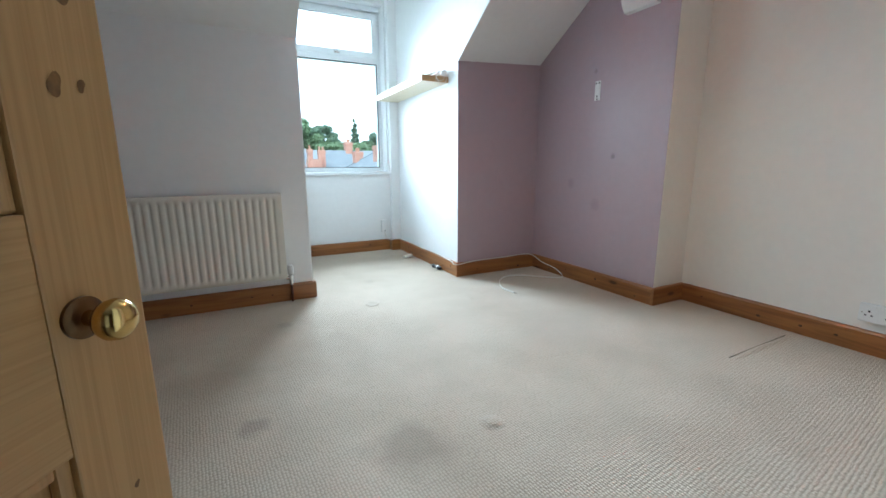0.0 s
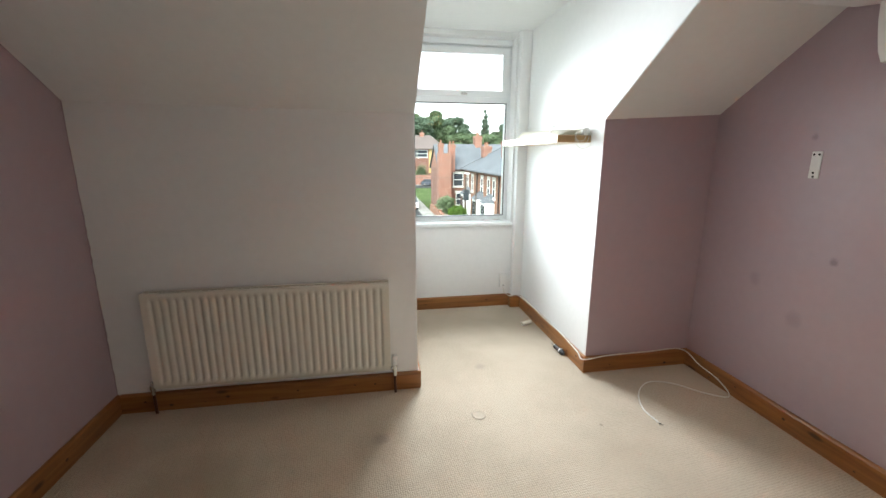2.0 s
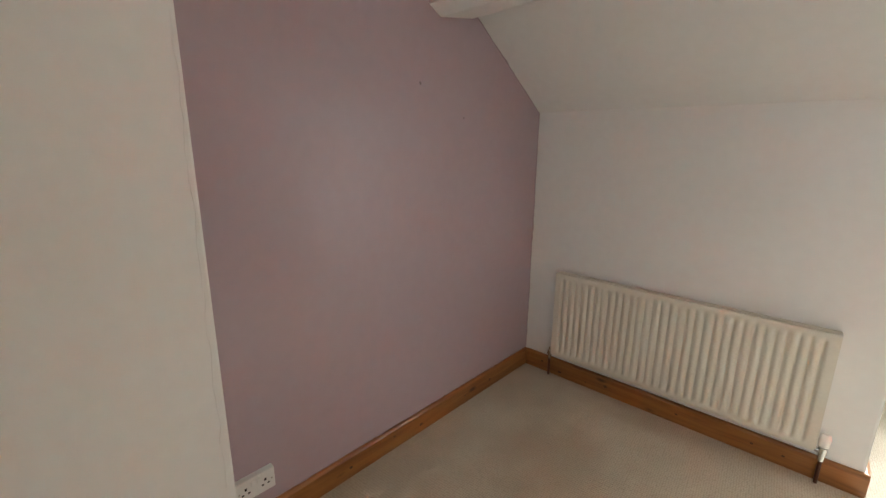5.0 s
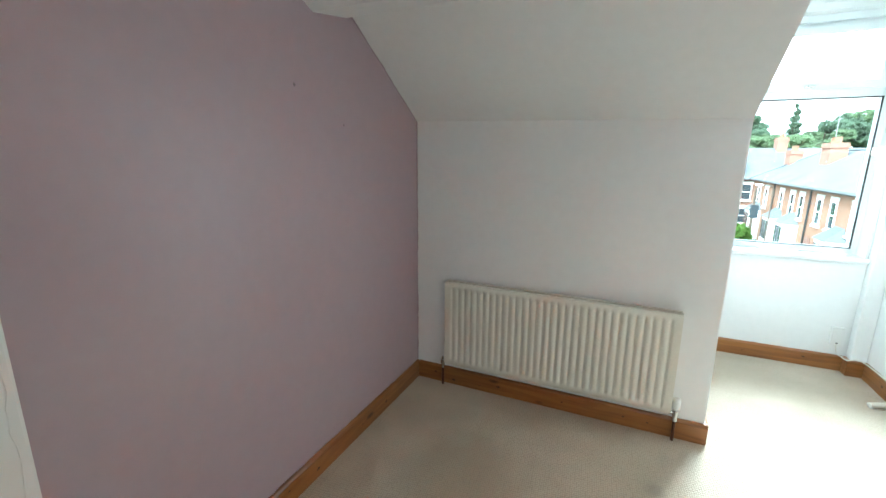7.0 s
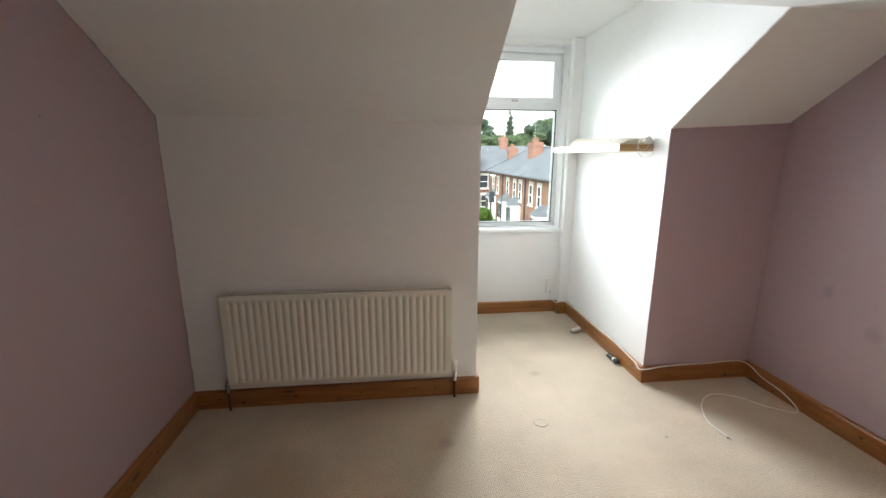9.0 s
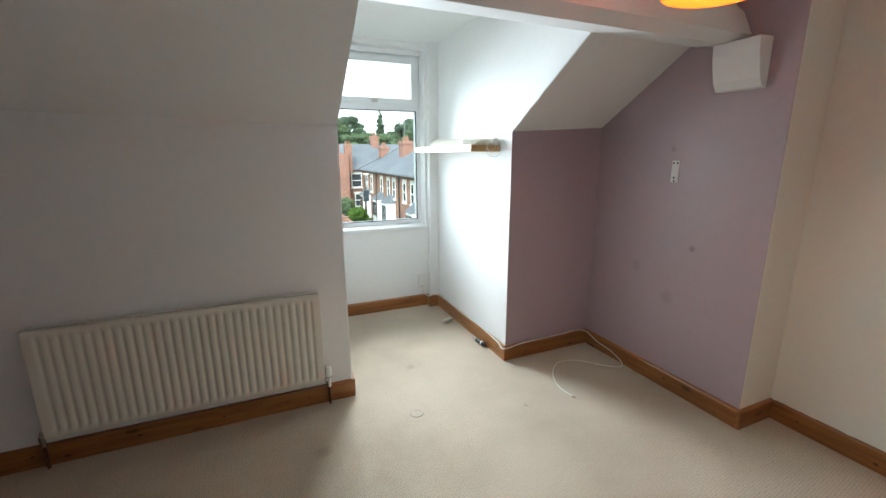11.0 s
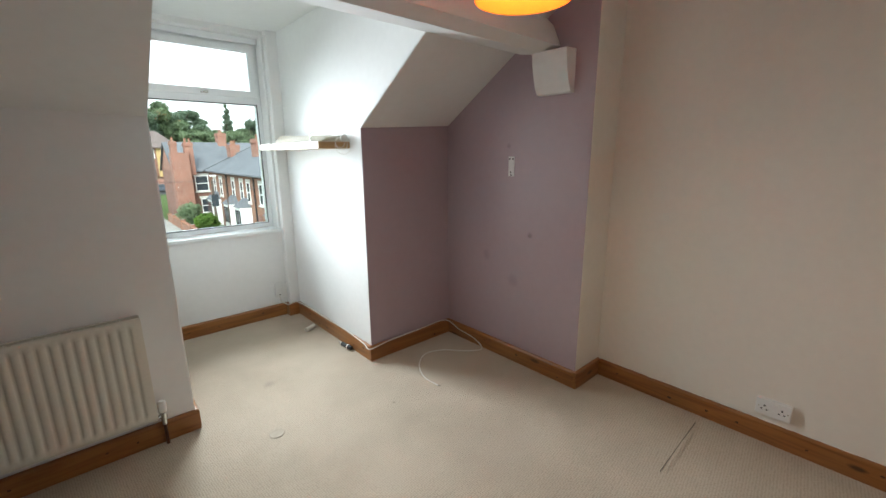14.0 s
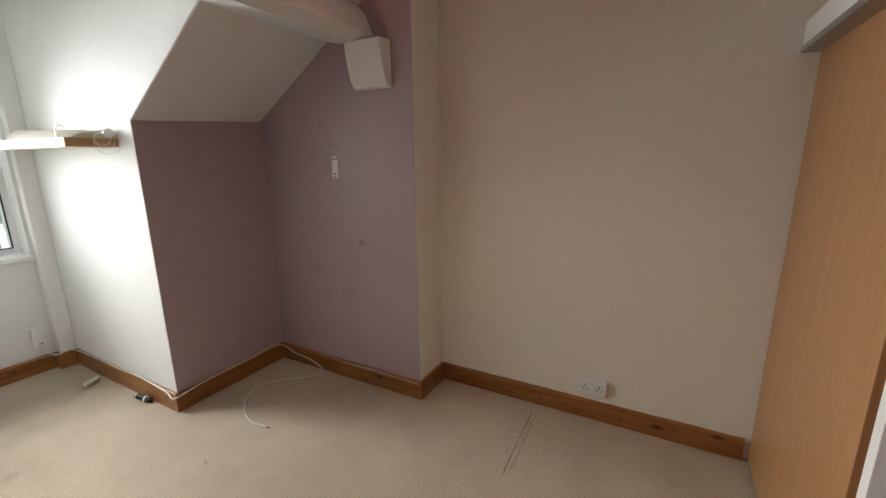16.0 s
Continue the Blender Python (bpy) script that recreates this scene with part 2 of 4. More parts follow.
FABRIC = mat("cream_blind_fabric", (0.72, 0.69, 0.60), 0.85, var=0.06, bump=0.1, bump_scale=400)
ALU = mat("grey_aluminium_track", (0.42, 0.41, 0.40), 0.4, metal=0.8)
SHADE = shade_material()
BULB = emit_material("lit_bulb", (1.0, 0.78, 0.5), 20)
GLASS = glass_material("window_glass")


# ---- mesh helpers ----
def box(bm, x0, x1, y0, y1, z0, z1, bevel=0.0, mi=0):
    vs = [bm.verts.new(c) for c in ((x0, y0, z0), (x1, y0, z0), (x1, y1, z0), (x0, y1, z0), (x0, y0, z1), (x1, y0, z1), (x1, y1, z1), (x0, y1, z1))]
    fs = [bm.faces.new([vs[i] for i in f]) for f in ((3, 2, 1, 0), (4, 5, 6, 7), (0, 1, 5, 4), (1, 2, 6, 5), (2, 3, 7, 6), (3, 0, 4, 7))]
    for f in fs:
        f.material_index = mi
    if bevel:
        es = list({e for f in fs for e in f.edges})
        bmesh.ops.bevel(bm, geom=es, offset=bevel, segments=2, affect='EDGES', profile=0.6)
    return fs


def prism(bm, section, axis, a, b, bevel=0.0):
    """Extrude a closed section between a and b. axis 'x': section is (y, z); 'y': (x, z); 'z': (x, y)."""
    def at(p, v):
        return {'x': (v, p[0], p[1]), 'y': (p[0], v, p[1]), 'z': (p[0], p[1], v)}[axis]
    lo = [bm.verts.new(at(p, a)) for p in section]
    hi = [bm.verts.new(at(p, b)) for p in section]
    fs = [bm.faces.new(lo), bm.faces.new(hi[::-1])]
    k = len(section)
    for i in range(k):
        fs.append(bm.faces.new((lo[i], hi[i], hi[(i + 1) % k], lo[(i + 1) % k])))
    if bevel:
        bmesh.ops.bevel(bm, geom=list({e for f in fs for e in f.edges}), offset=bevel, segments=2, affect='EDGES', profile=0.6)
    return fs


def lathe(bm, profile, origin=(0, 0, 0), axis='z', seg=24):
    """Turn (radius, height) points round an axis through origin."""
    rings = []
    for r, h in profile:
        ring = []
        for i in range(seg):
            a = 2 * math.pi * i / seg
            c, s = r * math.cos(a), r * math.sin(a)
            p = {'z': (c, s, h), 'x': (h, c, s), 'y': (c, h, s)}[axis]
            ring.append(bm.verts.new([o + q for o, q in zip(origin, p)]))
        rings.append(ring)
    for u, v in zip(rings, rings[1:]):
        for i in range(seg):
            bm.faces.new((u[i], u[(i + 1) % seg], v[(i + 1) % seg], v[i]))
    for ring in (rings[0], rings[-1]):
        bm.faces.new(ring)


def tube(bm, pts, r, seg=8):
    """A round tube along points."""
    rings = []
    pts = [Vector(p) for p in pts]
    for i, p in enumerate(pts):
        d = (pts[min(i + 1, len(pts) - 1)] - pts[max(i - 1, 0)]).normalized()
        u = d.cross(Vector((0, 0, 1)))
        u = u.normalized() if u.length > 1e-3 else Vector((1, 0, 0))
        v = d.cross(u)
        rings.append([bm.verts.new(p + r * (math.cos(2 * math.pi * k / seg) * u + math.sin(2 * math.pi * k / seg) * v)) for k in range(seg)])
    for a, b in zip(rings, rings[1:]):
        for k in range(seg):
            bm.faces.new((a[k], a[(k + 1) % seg], b[(k + 1) % seg], b[k]))
    bm.faces.new(rings[0][::-1]); bm.faces.new(rings[-1])


def spline(points, n=12):
    """Catmull-Rom through points."""
    p = [Vector(q) for q in points]
    p = [2 * p[0] - p[1]] + p + [2 * p[-1] - p[-2]]
    out = []
    for i in range(1, len(p) - 2):
        for k in range(n):
            t = k / n
            out.append(0.5 * ((2 * p[i]) + (p[i + 1] - p[i - 1]) * t + (2 * p[i - 1] - 5 * p[i] + 4 * p[i + 1] - p[i + 2]) * t * t + (3 * p[i] - p[i - 1] - 3 * p[i + 1] + p[i + 2]) * t ** 3))
    out.append(p[-2])
    return out


def link(name, bm, mats, smooth=False):
    bmesh.ops.recalc_face_normals(bm, faces=bm.faces)
    me = bpy.data.meshes.new(name)
    bm.to_mesh(me)
    bm.free()
    for m in (mats if isinstance(mats, (list, tuple)) else [mats]):
        me.materials.append(m)
    if smooth:
        me.shade_smooth()
        me.set_sharp_from_angle(angle=radians(40))
    return new(name, me)


def structure(name, bm, mats, label, category, smooth=False):
    return tagged(link(name, bm, mats, smooth), label, category, kind="structure")


def thing(name, loc, label, category, group="", rz=0.0, kind=""):
    ob = new(name)
    ob.matrix_basis = pose(*loc, 0, 0, rz)
    ob.empty_display_size = 0.05
    return tagged(ob, label, category, group, kind)


def part(name, bm, material, parent, label="", smooth=False):
    ob = link(name, bm, material, smooth)
    ob.parent = parent
    return tagged(ob, label) if label else ob


def B():
    return bmesh.new()


# ---- plan ----
XW, XN, XD, XC, XA = -0.215, 1.492, 2.637, 3.407, 3.693      # left wall, dormer sides, chimney, alcove
YK, YP, YC, YW, YS = 2.92, 2.925, 1.722, 4.265, -0.14        # knee wall, mauve back wall, chimney corner, window wall, door wall
ZK, RISE, ZC, ZD = 1.67, 0.642, 2.5, 2.475                   # knee height, slope, ceiling, dormer ceiling


def zk(x):
    """Height of the foot of the slope: it sags towards the dormer."""
    if x < 1.6:
        return 1.695 - 0.033 * (x - XW) / (XN - XW)
    return 1.652 + 0.046 * (x - XD) / (XC - XD)


def zs(y, x=0.6):
    """Underside of the sloping ceiling."""
    return zk(x) + RISE * (YK - y)


YR = YK - (ZC - ZK) / RISE

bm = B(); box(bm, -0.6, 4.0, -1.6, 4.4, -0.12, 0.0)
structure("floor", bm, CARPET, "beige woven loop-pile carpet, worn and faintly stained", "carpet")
bm = B(); box(bm, XW - 0.2, XW, -1.6, 3.1, 0, 2.7)
structure("wall_west", bm, MAUVE, "plain mauve painted plaster wall", "wall")
bm = B(); box(bm, XW - 0.1, XN, YK, YK + 0.14, 0, zs(YK) + 0.1, 0.006)
structure("wall_knee", bm, WHITE, "white painted knee wall under the sloping ceiling", "wall")
bm = B(); box(bm, XD + 0.002, 3.6, YP, YP + 0.12, 0, zs(YP) + 0.15)
structure("wall_mauve_alcove", bm, MAUVE, "dark mauve painted low wall beside the dormer", "wall")

bm = B()
def slope_block(bm, a, b, y0, xa, xb):
    """One stretch of the slope between x = a and b, its underside lofted between the sections at xa and xb."""
    lo, hi = [], []
    for x, xs, out in ((a, xa, lo), (b, xb, hi)):
        yr = YK - (ZC - zk(xs)) / RISE
        out += [bm.verts.new((x, y, z)) for y, z in ((y0, zs(y0, xs)), (yr, ZC), (yr - 0.05, ZC + 0.18), (y0, zs(y0, xs) + 0.18))]
    bm.faces.new(lo); bm.faces.new(hi[::-1])
    for i in range(4):
        bm.faces.new((lo[i], hi[i], hi[(i + 1) % 4], lo[(i + 1) % 4]))


slope_block(bm, XW - 0.1, XN, YK + 0.1, XW - 0.1, XN)
slope_block(bm, XN + 0.004, XD - 0.002, 2.15, XN, XD)
slope_block(bm, XD + 0.003, XC + 0.1, YP + 0.1, XD, XC)
slope_block(bm, XC + 0.1, XA + 0.1, 1.95, XC, XC)
structure("ceiling_slope", bm, WHITE, "white painted sloping attic ceiling", "ceiling")
bm = B(); box(bm, XW - 0.2, XA + 0.2, -1.6, YR + 0.06, ZC + 0.002, ZC + 0.15)
structure("ceiling", bm, WHITE, "flat white painted ceiling", "ceiling")

bm = B(); prism(bm, [(YK + 0.004, 0), (YW, 0), (YW, ZD), (2.1, ZD), (2.1, zs(2.1, XN) + 0.004), (YK + 0.004, zs(YK, XN))], 'x', XN - 0.14, XN + 0.003)
structure("wall_dormer_west", bm, WHITE, "white painted side wall of the dormer", "wall")
bm = B(); prism(bm, [(YP + 0.004, 0), (YW, 0), (YW, ZD), (2.1, ZD), (2.1, zs(2.1, XD) + 0.005), (YP + 0.004, zs(YP + 0.004, XD) + 0.005)], 'x', XD, XD + 0.14)
structure("wall_dormer_east", bm, WHITE, "white painted side wall of the dormer, lit by the window", "wall")
bm = B(); box(bm, XN - 0.14, XD + 0.14, 2.0, YW + 0.3, ZD, ZD + 0.12)
structure("ceiling_dormer", bm, WHITE, "flat white dormer ceiling", "ceiling")
WX0, WX1, WZ0, WZ1 = 1.60, 2.527, 0.80, 2.432
bm = B()
box(bm, XN - 0.14, XD + 0.14, YW, YW + 0.3, 0, WZ0)
box(bm, XN - 0.14, XD + 0.14, YW, YW + 0.3, WZ1, ZD)
box(bm, XN - 0.14, WX0, YW, YW + 0.3, WZ0, WZ1)
box(bm, WX1, XD + 0.14, YW, YW + 0.3, WZ0, WZ1)
structure("wall_window", bm, WHITE, "white painted dormer wall with a window opening", "wall")
XB, YB = 2.545, 4.195
bm = B(); box(bm, XB, XD, YB, YW, 0, ZD, 0.006)
structure("pipe_boxing", bm, WHITE, "white painted vertical pipe boxing in the dormer corner", "boxing")

# chimney breast: mauve front, cream return
bm = B()
box(bm, XC, 4.0, YC, YP + 0.05, 0, ZC + 0.1, 0.006)
for f in bm.faces:
    f.material_index = 1 if f.normal.y < -0.5 or f.calc_center_median().y < YC + 0.003 else 0
structure("chimney_breast", bm, [MAUVE, CREAM], "chimney breast painted mauve with a cream return", "chimney breast")
bm = B(); box(bm, XA, XA + 0.2, -1.6, YC + 0.05, 0, ZC + 0.1)
structure("wall_east", bm, CREAM, "plain cream painted alcove wall", "wall")

# projecting white corner on the door side of the left wall
bm = B(); box(bm, XW - 0.05, 0.0, -0.4, 0.9, 0, ZC, 0.008)
structure("wall_white_corner", bm, WHITE, "white painted wall corner with a cracked filler line", "wall")

# door wall with opening
DX0, DX1 = 0.54, 1.34
bm = B()
box(bm, XW - 0.1, DX0, YS - 0.12, YS, 0, ZC)
box(bm, DX1, 1.9, YS - 0.12, YS, 0, ZC)
box(bm, DX0, DX1, YS - 0.12, YS, 2.02, ZC)
box(bm, 1.9, 1.95, YS - 0.12, 0.02, 0, ZC)
structure("wall_south", bm, WHITE, "white painted wall with the doorway", "wall")
bm = B(); box(bm, 1.9505, 2.575, -0.2, 0.03, 0, ZC)
structure("wall_wardrobe_side", bm, MAUVE, "mauve painted wall beside the wardrobe", "wall")
bm = B()
box(bm, XW, XA, -1.6, -1.5, 0, ZC)
structure("wall_landing", bm, WHITE, "plain white wall closing the landing", "wall")

# purlin and corbel
bm = B(); prism(bm, [(2.25, 2.085), (2.03, 2.045), (1.955, 2.08), (2.01, 2.20), (2.1, 2.29), (2.2, 2.25)], 'x', XW - 0.02, XC - 0.005)
structure("roof_beam", bm, WHITE, "white painted timber purlin crossing the sloping ceiling", "beam")
bm = B()
prof = [(0.0, 1.818), (0.035, 1.823), (0.06, 1.862), (0.08, 1.93), (0.092, 1.985), (0.098, 2.048), (0.0, 2.052)]
prism(bm, [(XC - d, z) for d, z in prof], 'y', 1.855, 2.085)
structure("corbel", bm, WHITE, "white painted plaster corbel carrying the beam", "corbel")

# skirting boards
SH, ST = 0.113, 0.02


def skirting(x0, y0, x1, y1, nx, ny, name="baseboard"):
    """A board from (x0, y0) to (x1, y1) on the wall line, standing off towards (nx, ny)."""
    sec = [(0, 0), (ST, 0), (ST, SH - 0.012), (ST - 0.006, SH - 0.003), (ST - 0.012, SH), (0, SH)]
    bm = B()
    if ny == 0:
        prism(bm, [(x0 + nx * d, z) for d, z in sec], 'y', y0, y1)
        m = SKIRT_Y
    else:
        prism(bm, [(y0 + ny * d, z) for d, z in sec], 'x', x0, x1)
        m = SKIRT_X
    return structure(name, bm, m, "varnished orange pine skirting board with knots", "skirting board")


skirting(XW, 0.903, XW, YK - 0.002, 1, 0)
skirting(XW + ST, YK, XN + 0.018, YK, 0, -1)
skirting(XN + 0.003, YK + 0.001, XN + 0.003, YW - 0.001, 1, 0)
skirting(XN + 0.003 + ST, YW, XB - ST, YW, 0, -1)
skirting(XB, YB, XB, YW - 0.001, -1, 0)
skirting(XB - ST, YB, XD - 0.001, YB, 0, -1)
skirting(XD, YP - 0.001, XD, YB - ST - 0.001, -1, 0)
skirting(XD - ST, YP, XC - 0.001, YP, 0, -1)
skirting(XC, YC - 0.001, XC, YP - ST - 0.001, -1, 0)
skirting(XC - ST, YC, XA - 0.001, YC, 0, -1)
skirting(XA, 0.06, XA, YC - ST - 0.001, -1, 0)

# ---- window ----
def frame_rect(bm, x0, x1, z0, z1, w, y0, y1, bevel=0.005):
    box(bm, x0, x1, y0, y1, z0, z0 + w, bevel)
    box(bm, x0, x1, y0, y1, z1 - w, z1, bevel)
    box(bm, x0, x0 + w, y0 + 0.001, y1 - 0.001, z0 + w - 0.004, z1 - w + 0.004)
    box(bm, x1 - w, x1, y0 + 0.001, y1 - 0.001, z0 + w - 0.004, z1 - w + 0.004)


YF = YW + 0.13          # face of the window frame, set back in its reveal
window = thing("window_1", (0, 0, 0), "white uPVC casement window with a top opening light", "window", kind="structure")
bm = B(); frame_rect(bm, WX0, WX1, 0.832, 2.40, 0.042, YF, YF + 0.065)
box(bm, WX0 + 0.03, WX1 - 0.03, YF + 0.001, YF + 0.064, 1.902, 1.975, 0.005)
part("window_frame", bm, UPVC, window)
bm = B(); frame_rect(bm, WX0 + 0.02, WX1 - 0.026, 1.958, 2.374, 0.054, YF - 0.015, YF + 0.02, 0.006)
part("top_light_frame", bm, UPVC, window)
bm = B(); frame_rect(bm, WX0 + 0.036, WX1 - 0.036, 0.872, 1.906, 0.006, YF - 0.002, YF + 0.012, 0.0)
part("gasket", bm, GASKET, window, "thin black rubber glazing gasket")
for z0, z1, m in ((0.874, 1.903, 0.04), (2.01, 2.322, 0.07)):
    bm = B(); box(bm, WX0 + m, WX1 - m, YF + 0.024, YF + 0.028, z0, z1)
    pane = part("pane", bm, GLASS, window)
    pane.visible_shadow = False
wh = 2.085
bm = B(); box(bm, wh - 0.03, wh + 0.03, YF - 0.03, YF - 0.014, 1.972, 1.990, 0.004)
box(bm, wh - 0.015, wh + 0.01, YF - 0.048, YF - 0.028, 1.974, 1.988, 0.004)
part("window_handle", bm, CHROME, window, "small chrome casement handle")
bm = B(); box(bm, WX0 - 0.02, XB - 0.002, YW - 0.035, YF + 0.002, 0.801, 0.831, 0.006)
part("window_sill", bm, UPVC, window)
head = thing("blind_headrail", (0, 0, 0), "empty white blind headrail above the window", "blind rail")
bm = B(); box(bm, WX0 + 0.002, WX1 - 0.012, YF - 0.05, YF - 0.016, 2.385, 2.43, 0.004)
part("rail", bm, UPVC, head)
bm = B(); box(bm, WX1 - 0.012, WX1 - 0.004, YF - 0.055, YF - 0.008, 2.375, 2.432, 0.002)
part("end_bracket", bm, PLASTIC, head)

# ---- radiator ----
RX0, RX1, RZ0, RZ1, RY = 0.02, 1.322, 0.168, 0.721, 2.842
rad = thing("radiator", (0, 0, 0), "white enamelled double panel radiator on the knee wall", "radiator")


def rad_panel(name, yf, flutes):
    bm = B()
    n = 31
    margin = 0.03
    pitch = (RX1 - RX0 - 2 * margin) / n
    zz = [(RZ0, 0.006), (RZ0 + 0.012, 0.0), (RZ0 + 0.034, 0.0), (RZ0 + 0.05, 1.0), (RZ1 - 0.05, 1.0), (RZ1 - 0.034, 0.0), (RZ1 - 0.01, 0.0), (RZ1, 0.006)]
    xs = [(RX0, 0.0), (RX0 + margin, 0.0)]
    for i in range(n):
        x = RX0 + margin + i * pitch
        xs += [(x + 0.26 * pitch, 0.0), (x + 0.36 * pitch, 0.7), (x + 0.45 * pitch, 1.0), (x + 0.60 * pitch, 1.0), (x + 0.69 * pitch, 0.7), (x + 0.79 * pitch, 0.0)]
    xs += [(RX1 - margin, 0.0), (RX1, 0.0)]
    grid = []
    for z, k in zz:
        base = k if k < 0.5 and k > 0 else 0.0
        fl = 1.0 if k == 1.0 else 0.0
        grid.append([bm.verts.new((x, yf + base + 0.0085 * fl * w * flutes, z)) for x, w in xs])
    for a, b in zip(grid, grid[1:]):
        for i in range(len(xs) - 1):
            bm.faces.new((a[i], a[i + 1], b[i + 1], b[i]))
    back = [[bm.verts.new((x, yf + 0.016, z)) for x in (RX0, RX1)] for z in (RZ0, RZ1)]
    bm.faces.new((back[0][1], back[0][0], back[1][0], back[1][1]))
    bm.faces.new([*grid[0], back[0][1], back[0][0]])
    bm.faces.new([*grid[-1][::-1], back[1][0], back[1][1]])
    bm.faces.new([r[0] for r in grid][::-1] + [back[0][0], back[1][0]])
    bm.faces.new([r[-1] for r in grid] + [back[1][1], back[0][1]])
    return part(name, bm, RAD, rad, smooth=True)


rad_panel("front_panel", RY, 1.0)
rad_panel("rear_panel", RY + 0.052, 0.3)
bm = B()
for i in range(30):
    x = RX0 + 0.03 + i * (RX1 - RX0 - 0.06) / 29
    box(bm, x - 0.002, x + 0.002, RY + 0.016, RY + 0.052, RZ1 - 0.02, RZ1 - 0.004)
box(bm, RX0, RX1, RY + 0.013, RY + 0.018, RZ1 - 0.012, RZ1 + 0.001)
box(bm, RX0, RX1, RY + 0.049, RY + 0.054, RZ1 - 0.012, RZ1 + 0.001)
part("top_grille", bm, RAD, rad)
bm = B()
for i in range(64):
    x = RX0 + 0.03 + i * (RX1 - RX0 - 0.06) / 63
    box(bm, x - 0.0006, x + 0.0006, RY + 0.018, RY + 0.05, RZ0 + 0.03, RZ1 - 0.03)
part("convector_fins", bm, RAD, rad)
for x in (RX0 - 0.003, RX1 - 0.001):
    bm = B(); box(bm, x, x + 0.004, RY + 0.004, RY + 0.066, RZ0 + 0.01, RZ1 - 0.003, 0.001)
    part("side_cover", bm, RAD, rad)
for x in (0.2, 1.1):
    bm = B(); box(bm, x - 0.015, x + 0.015, RY + 0.066, YK + 0.001, RZ0 + 0.05, RZ1 - 0.1)
    part("wall_bracket", bm, RAD, rad)
# thermostatic valve at the dormer end
vx = RX1 + 0.028
bm = B()
lathe(bm, [(0.013, 0.118), (0.013, 0.15), (0.016, 0.152), (0.016, 0.182), (0.01, 0.185)], (vx, RY + 0.035, 0), 'z', 14)
lathe(bm, [(0.011, -0.03), (0.011, 0.0)], (vx, RY + 0.035, 0.165), 'x', 12)
valve = part("thermostat_valve", bm, CHROME, rad, "chrome thermostatic valve body", True)
bm = B()
lathe(bm, [(0.012, 0.185), (0.019, 0.19), (0.02, 0.22), (0.018, 0.245), (0.013, 0.25)], (vx, RY + 0.035, 0), 'z', 16)
part("valve_cap", bm, PLASTIC, valve, "white plastic thermostat cap", True)
bm = B(); lathe(bm, [(0.0076, 0.0), (0.0076, 0.12)], (vx, RY + 0.035, 0), 'z', 12)
part("supply_pipe", bm, COPPER, rad, "tarnished copper pipe", True)
vx = RX0 - 0.024
bm = B()
lathe(bm, [(0.012, 0.12), (0.012, 0.15), (0.015, 0.152), (0.015, 0.178), (0.008, 0.182), (0.008, 0.2)], (vx, RY + 0.035, 0), 'z', 14)
lathe(bm, [(0.01, 0.0), (0.01, 0.03)], (vx, RY + 0.035, 0.165), 'x', 12)
part("lockshield_valve", bm, CHROME, rad, "worn chrome lockshield valve", True)
bm = B(); lathe(bm, [(0.0076, 0.0), (0.0076, 0.125)], (vx, RY + 0.035, 0), 'z', 12)
part("supply_pipe", bm, COPPER, rad, "tarnished copper pipe", True)

# ---- door ----
door = thing("door_1", (0.560, -0.128, 0.012), "open stripped pine panelled door with a brass knob", "door", rz=54.5, kind="structure")
DW, DH, DT = 0.72, 1.98, 0.036
for nm, x0, x1 in (("hinge_stile", 0.0, 0.068), ("lock_stile", DW - 0.068, DW)):
    bm = B(); box(bm, x0, x1, -DT / 2, DT / 2, 0, DH, 0.002); part(nm, bm, PINE_DOOR, door)
for z0, z1 in ((0, 0.18), (0.685, 0.848), (DH - 0.08, DH)):
    bm = B(); box(bm, 0.068, DW - 0.068, -DT / 2 + 0.0008, DT / 2 - 0.0008, z0, z1, 0.001); part("rail", bm, PINE_RAIL, door)
for z0, z1 in ((0.18, 0.685), (0.848, DH - 0.08)):
    bm = B(); box(bm, DW / 2 - 0.035, DW / 2 + 0.035, -DT / 2 + 0.0008, DT / 2 - 0.0008, z0, z1, 0.001); part("muntin", bm, PINE_DOOR, door)
for x0, x1 in ((0.068, DW / 2 - 0.035), (DW / 2 + 0.035, DW - 0.068)):
    for z0, z1 in ((0.18, 0.685), (0.848, DH - 0.08)):
        bm = B()
        box(bm, x0, x1, -0.005, 0.005, z0, z1)
        box(bm, x0 + 0.04, x1 - 0.04, -0.01, 0.01, z0 + 0.04, z1 - 0.04, 0.004)
        part("panel", bm, PINE_DOOR, door)
        for s in (-1, 1):
            bm = B()
            sy0, sy1 = sorted((s * 0.005, s * 0.014))
            box(bm, x0, x0 + 0.01, sy0, sy1, z0, z1, 0.003); box(bm, x1 - 0.01, x1, sy0, sy1, z0, z1, 0.003)
            box(bm, x0 + 0.01, x1 - 0.01, sy0, sy1, z0, z0 + 0.01, 0.003); box(bm, x0 + 0.01, x1 - 0.01, sy0, sy1, z1 - 0.01, z1, 0.003)
            part("moulding", bm, PINE_DOOR, door)
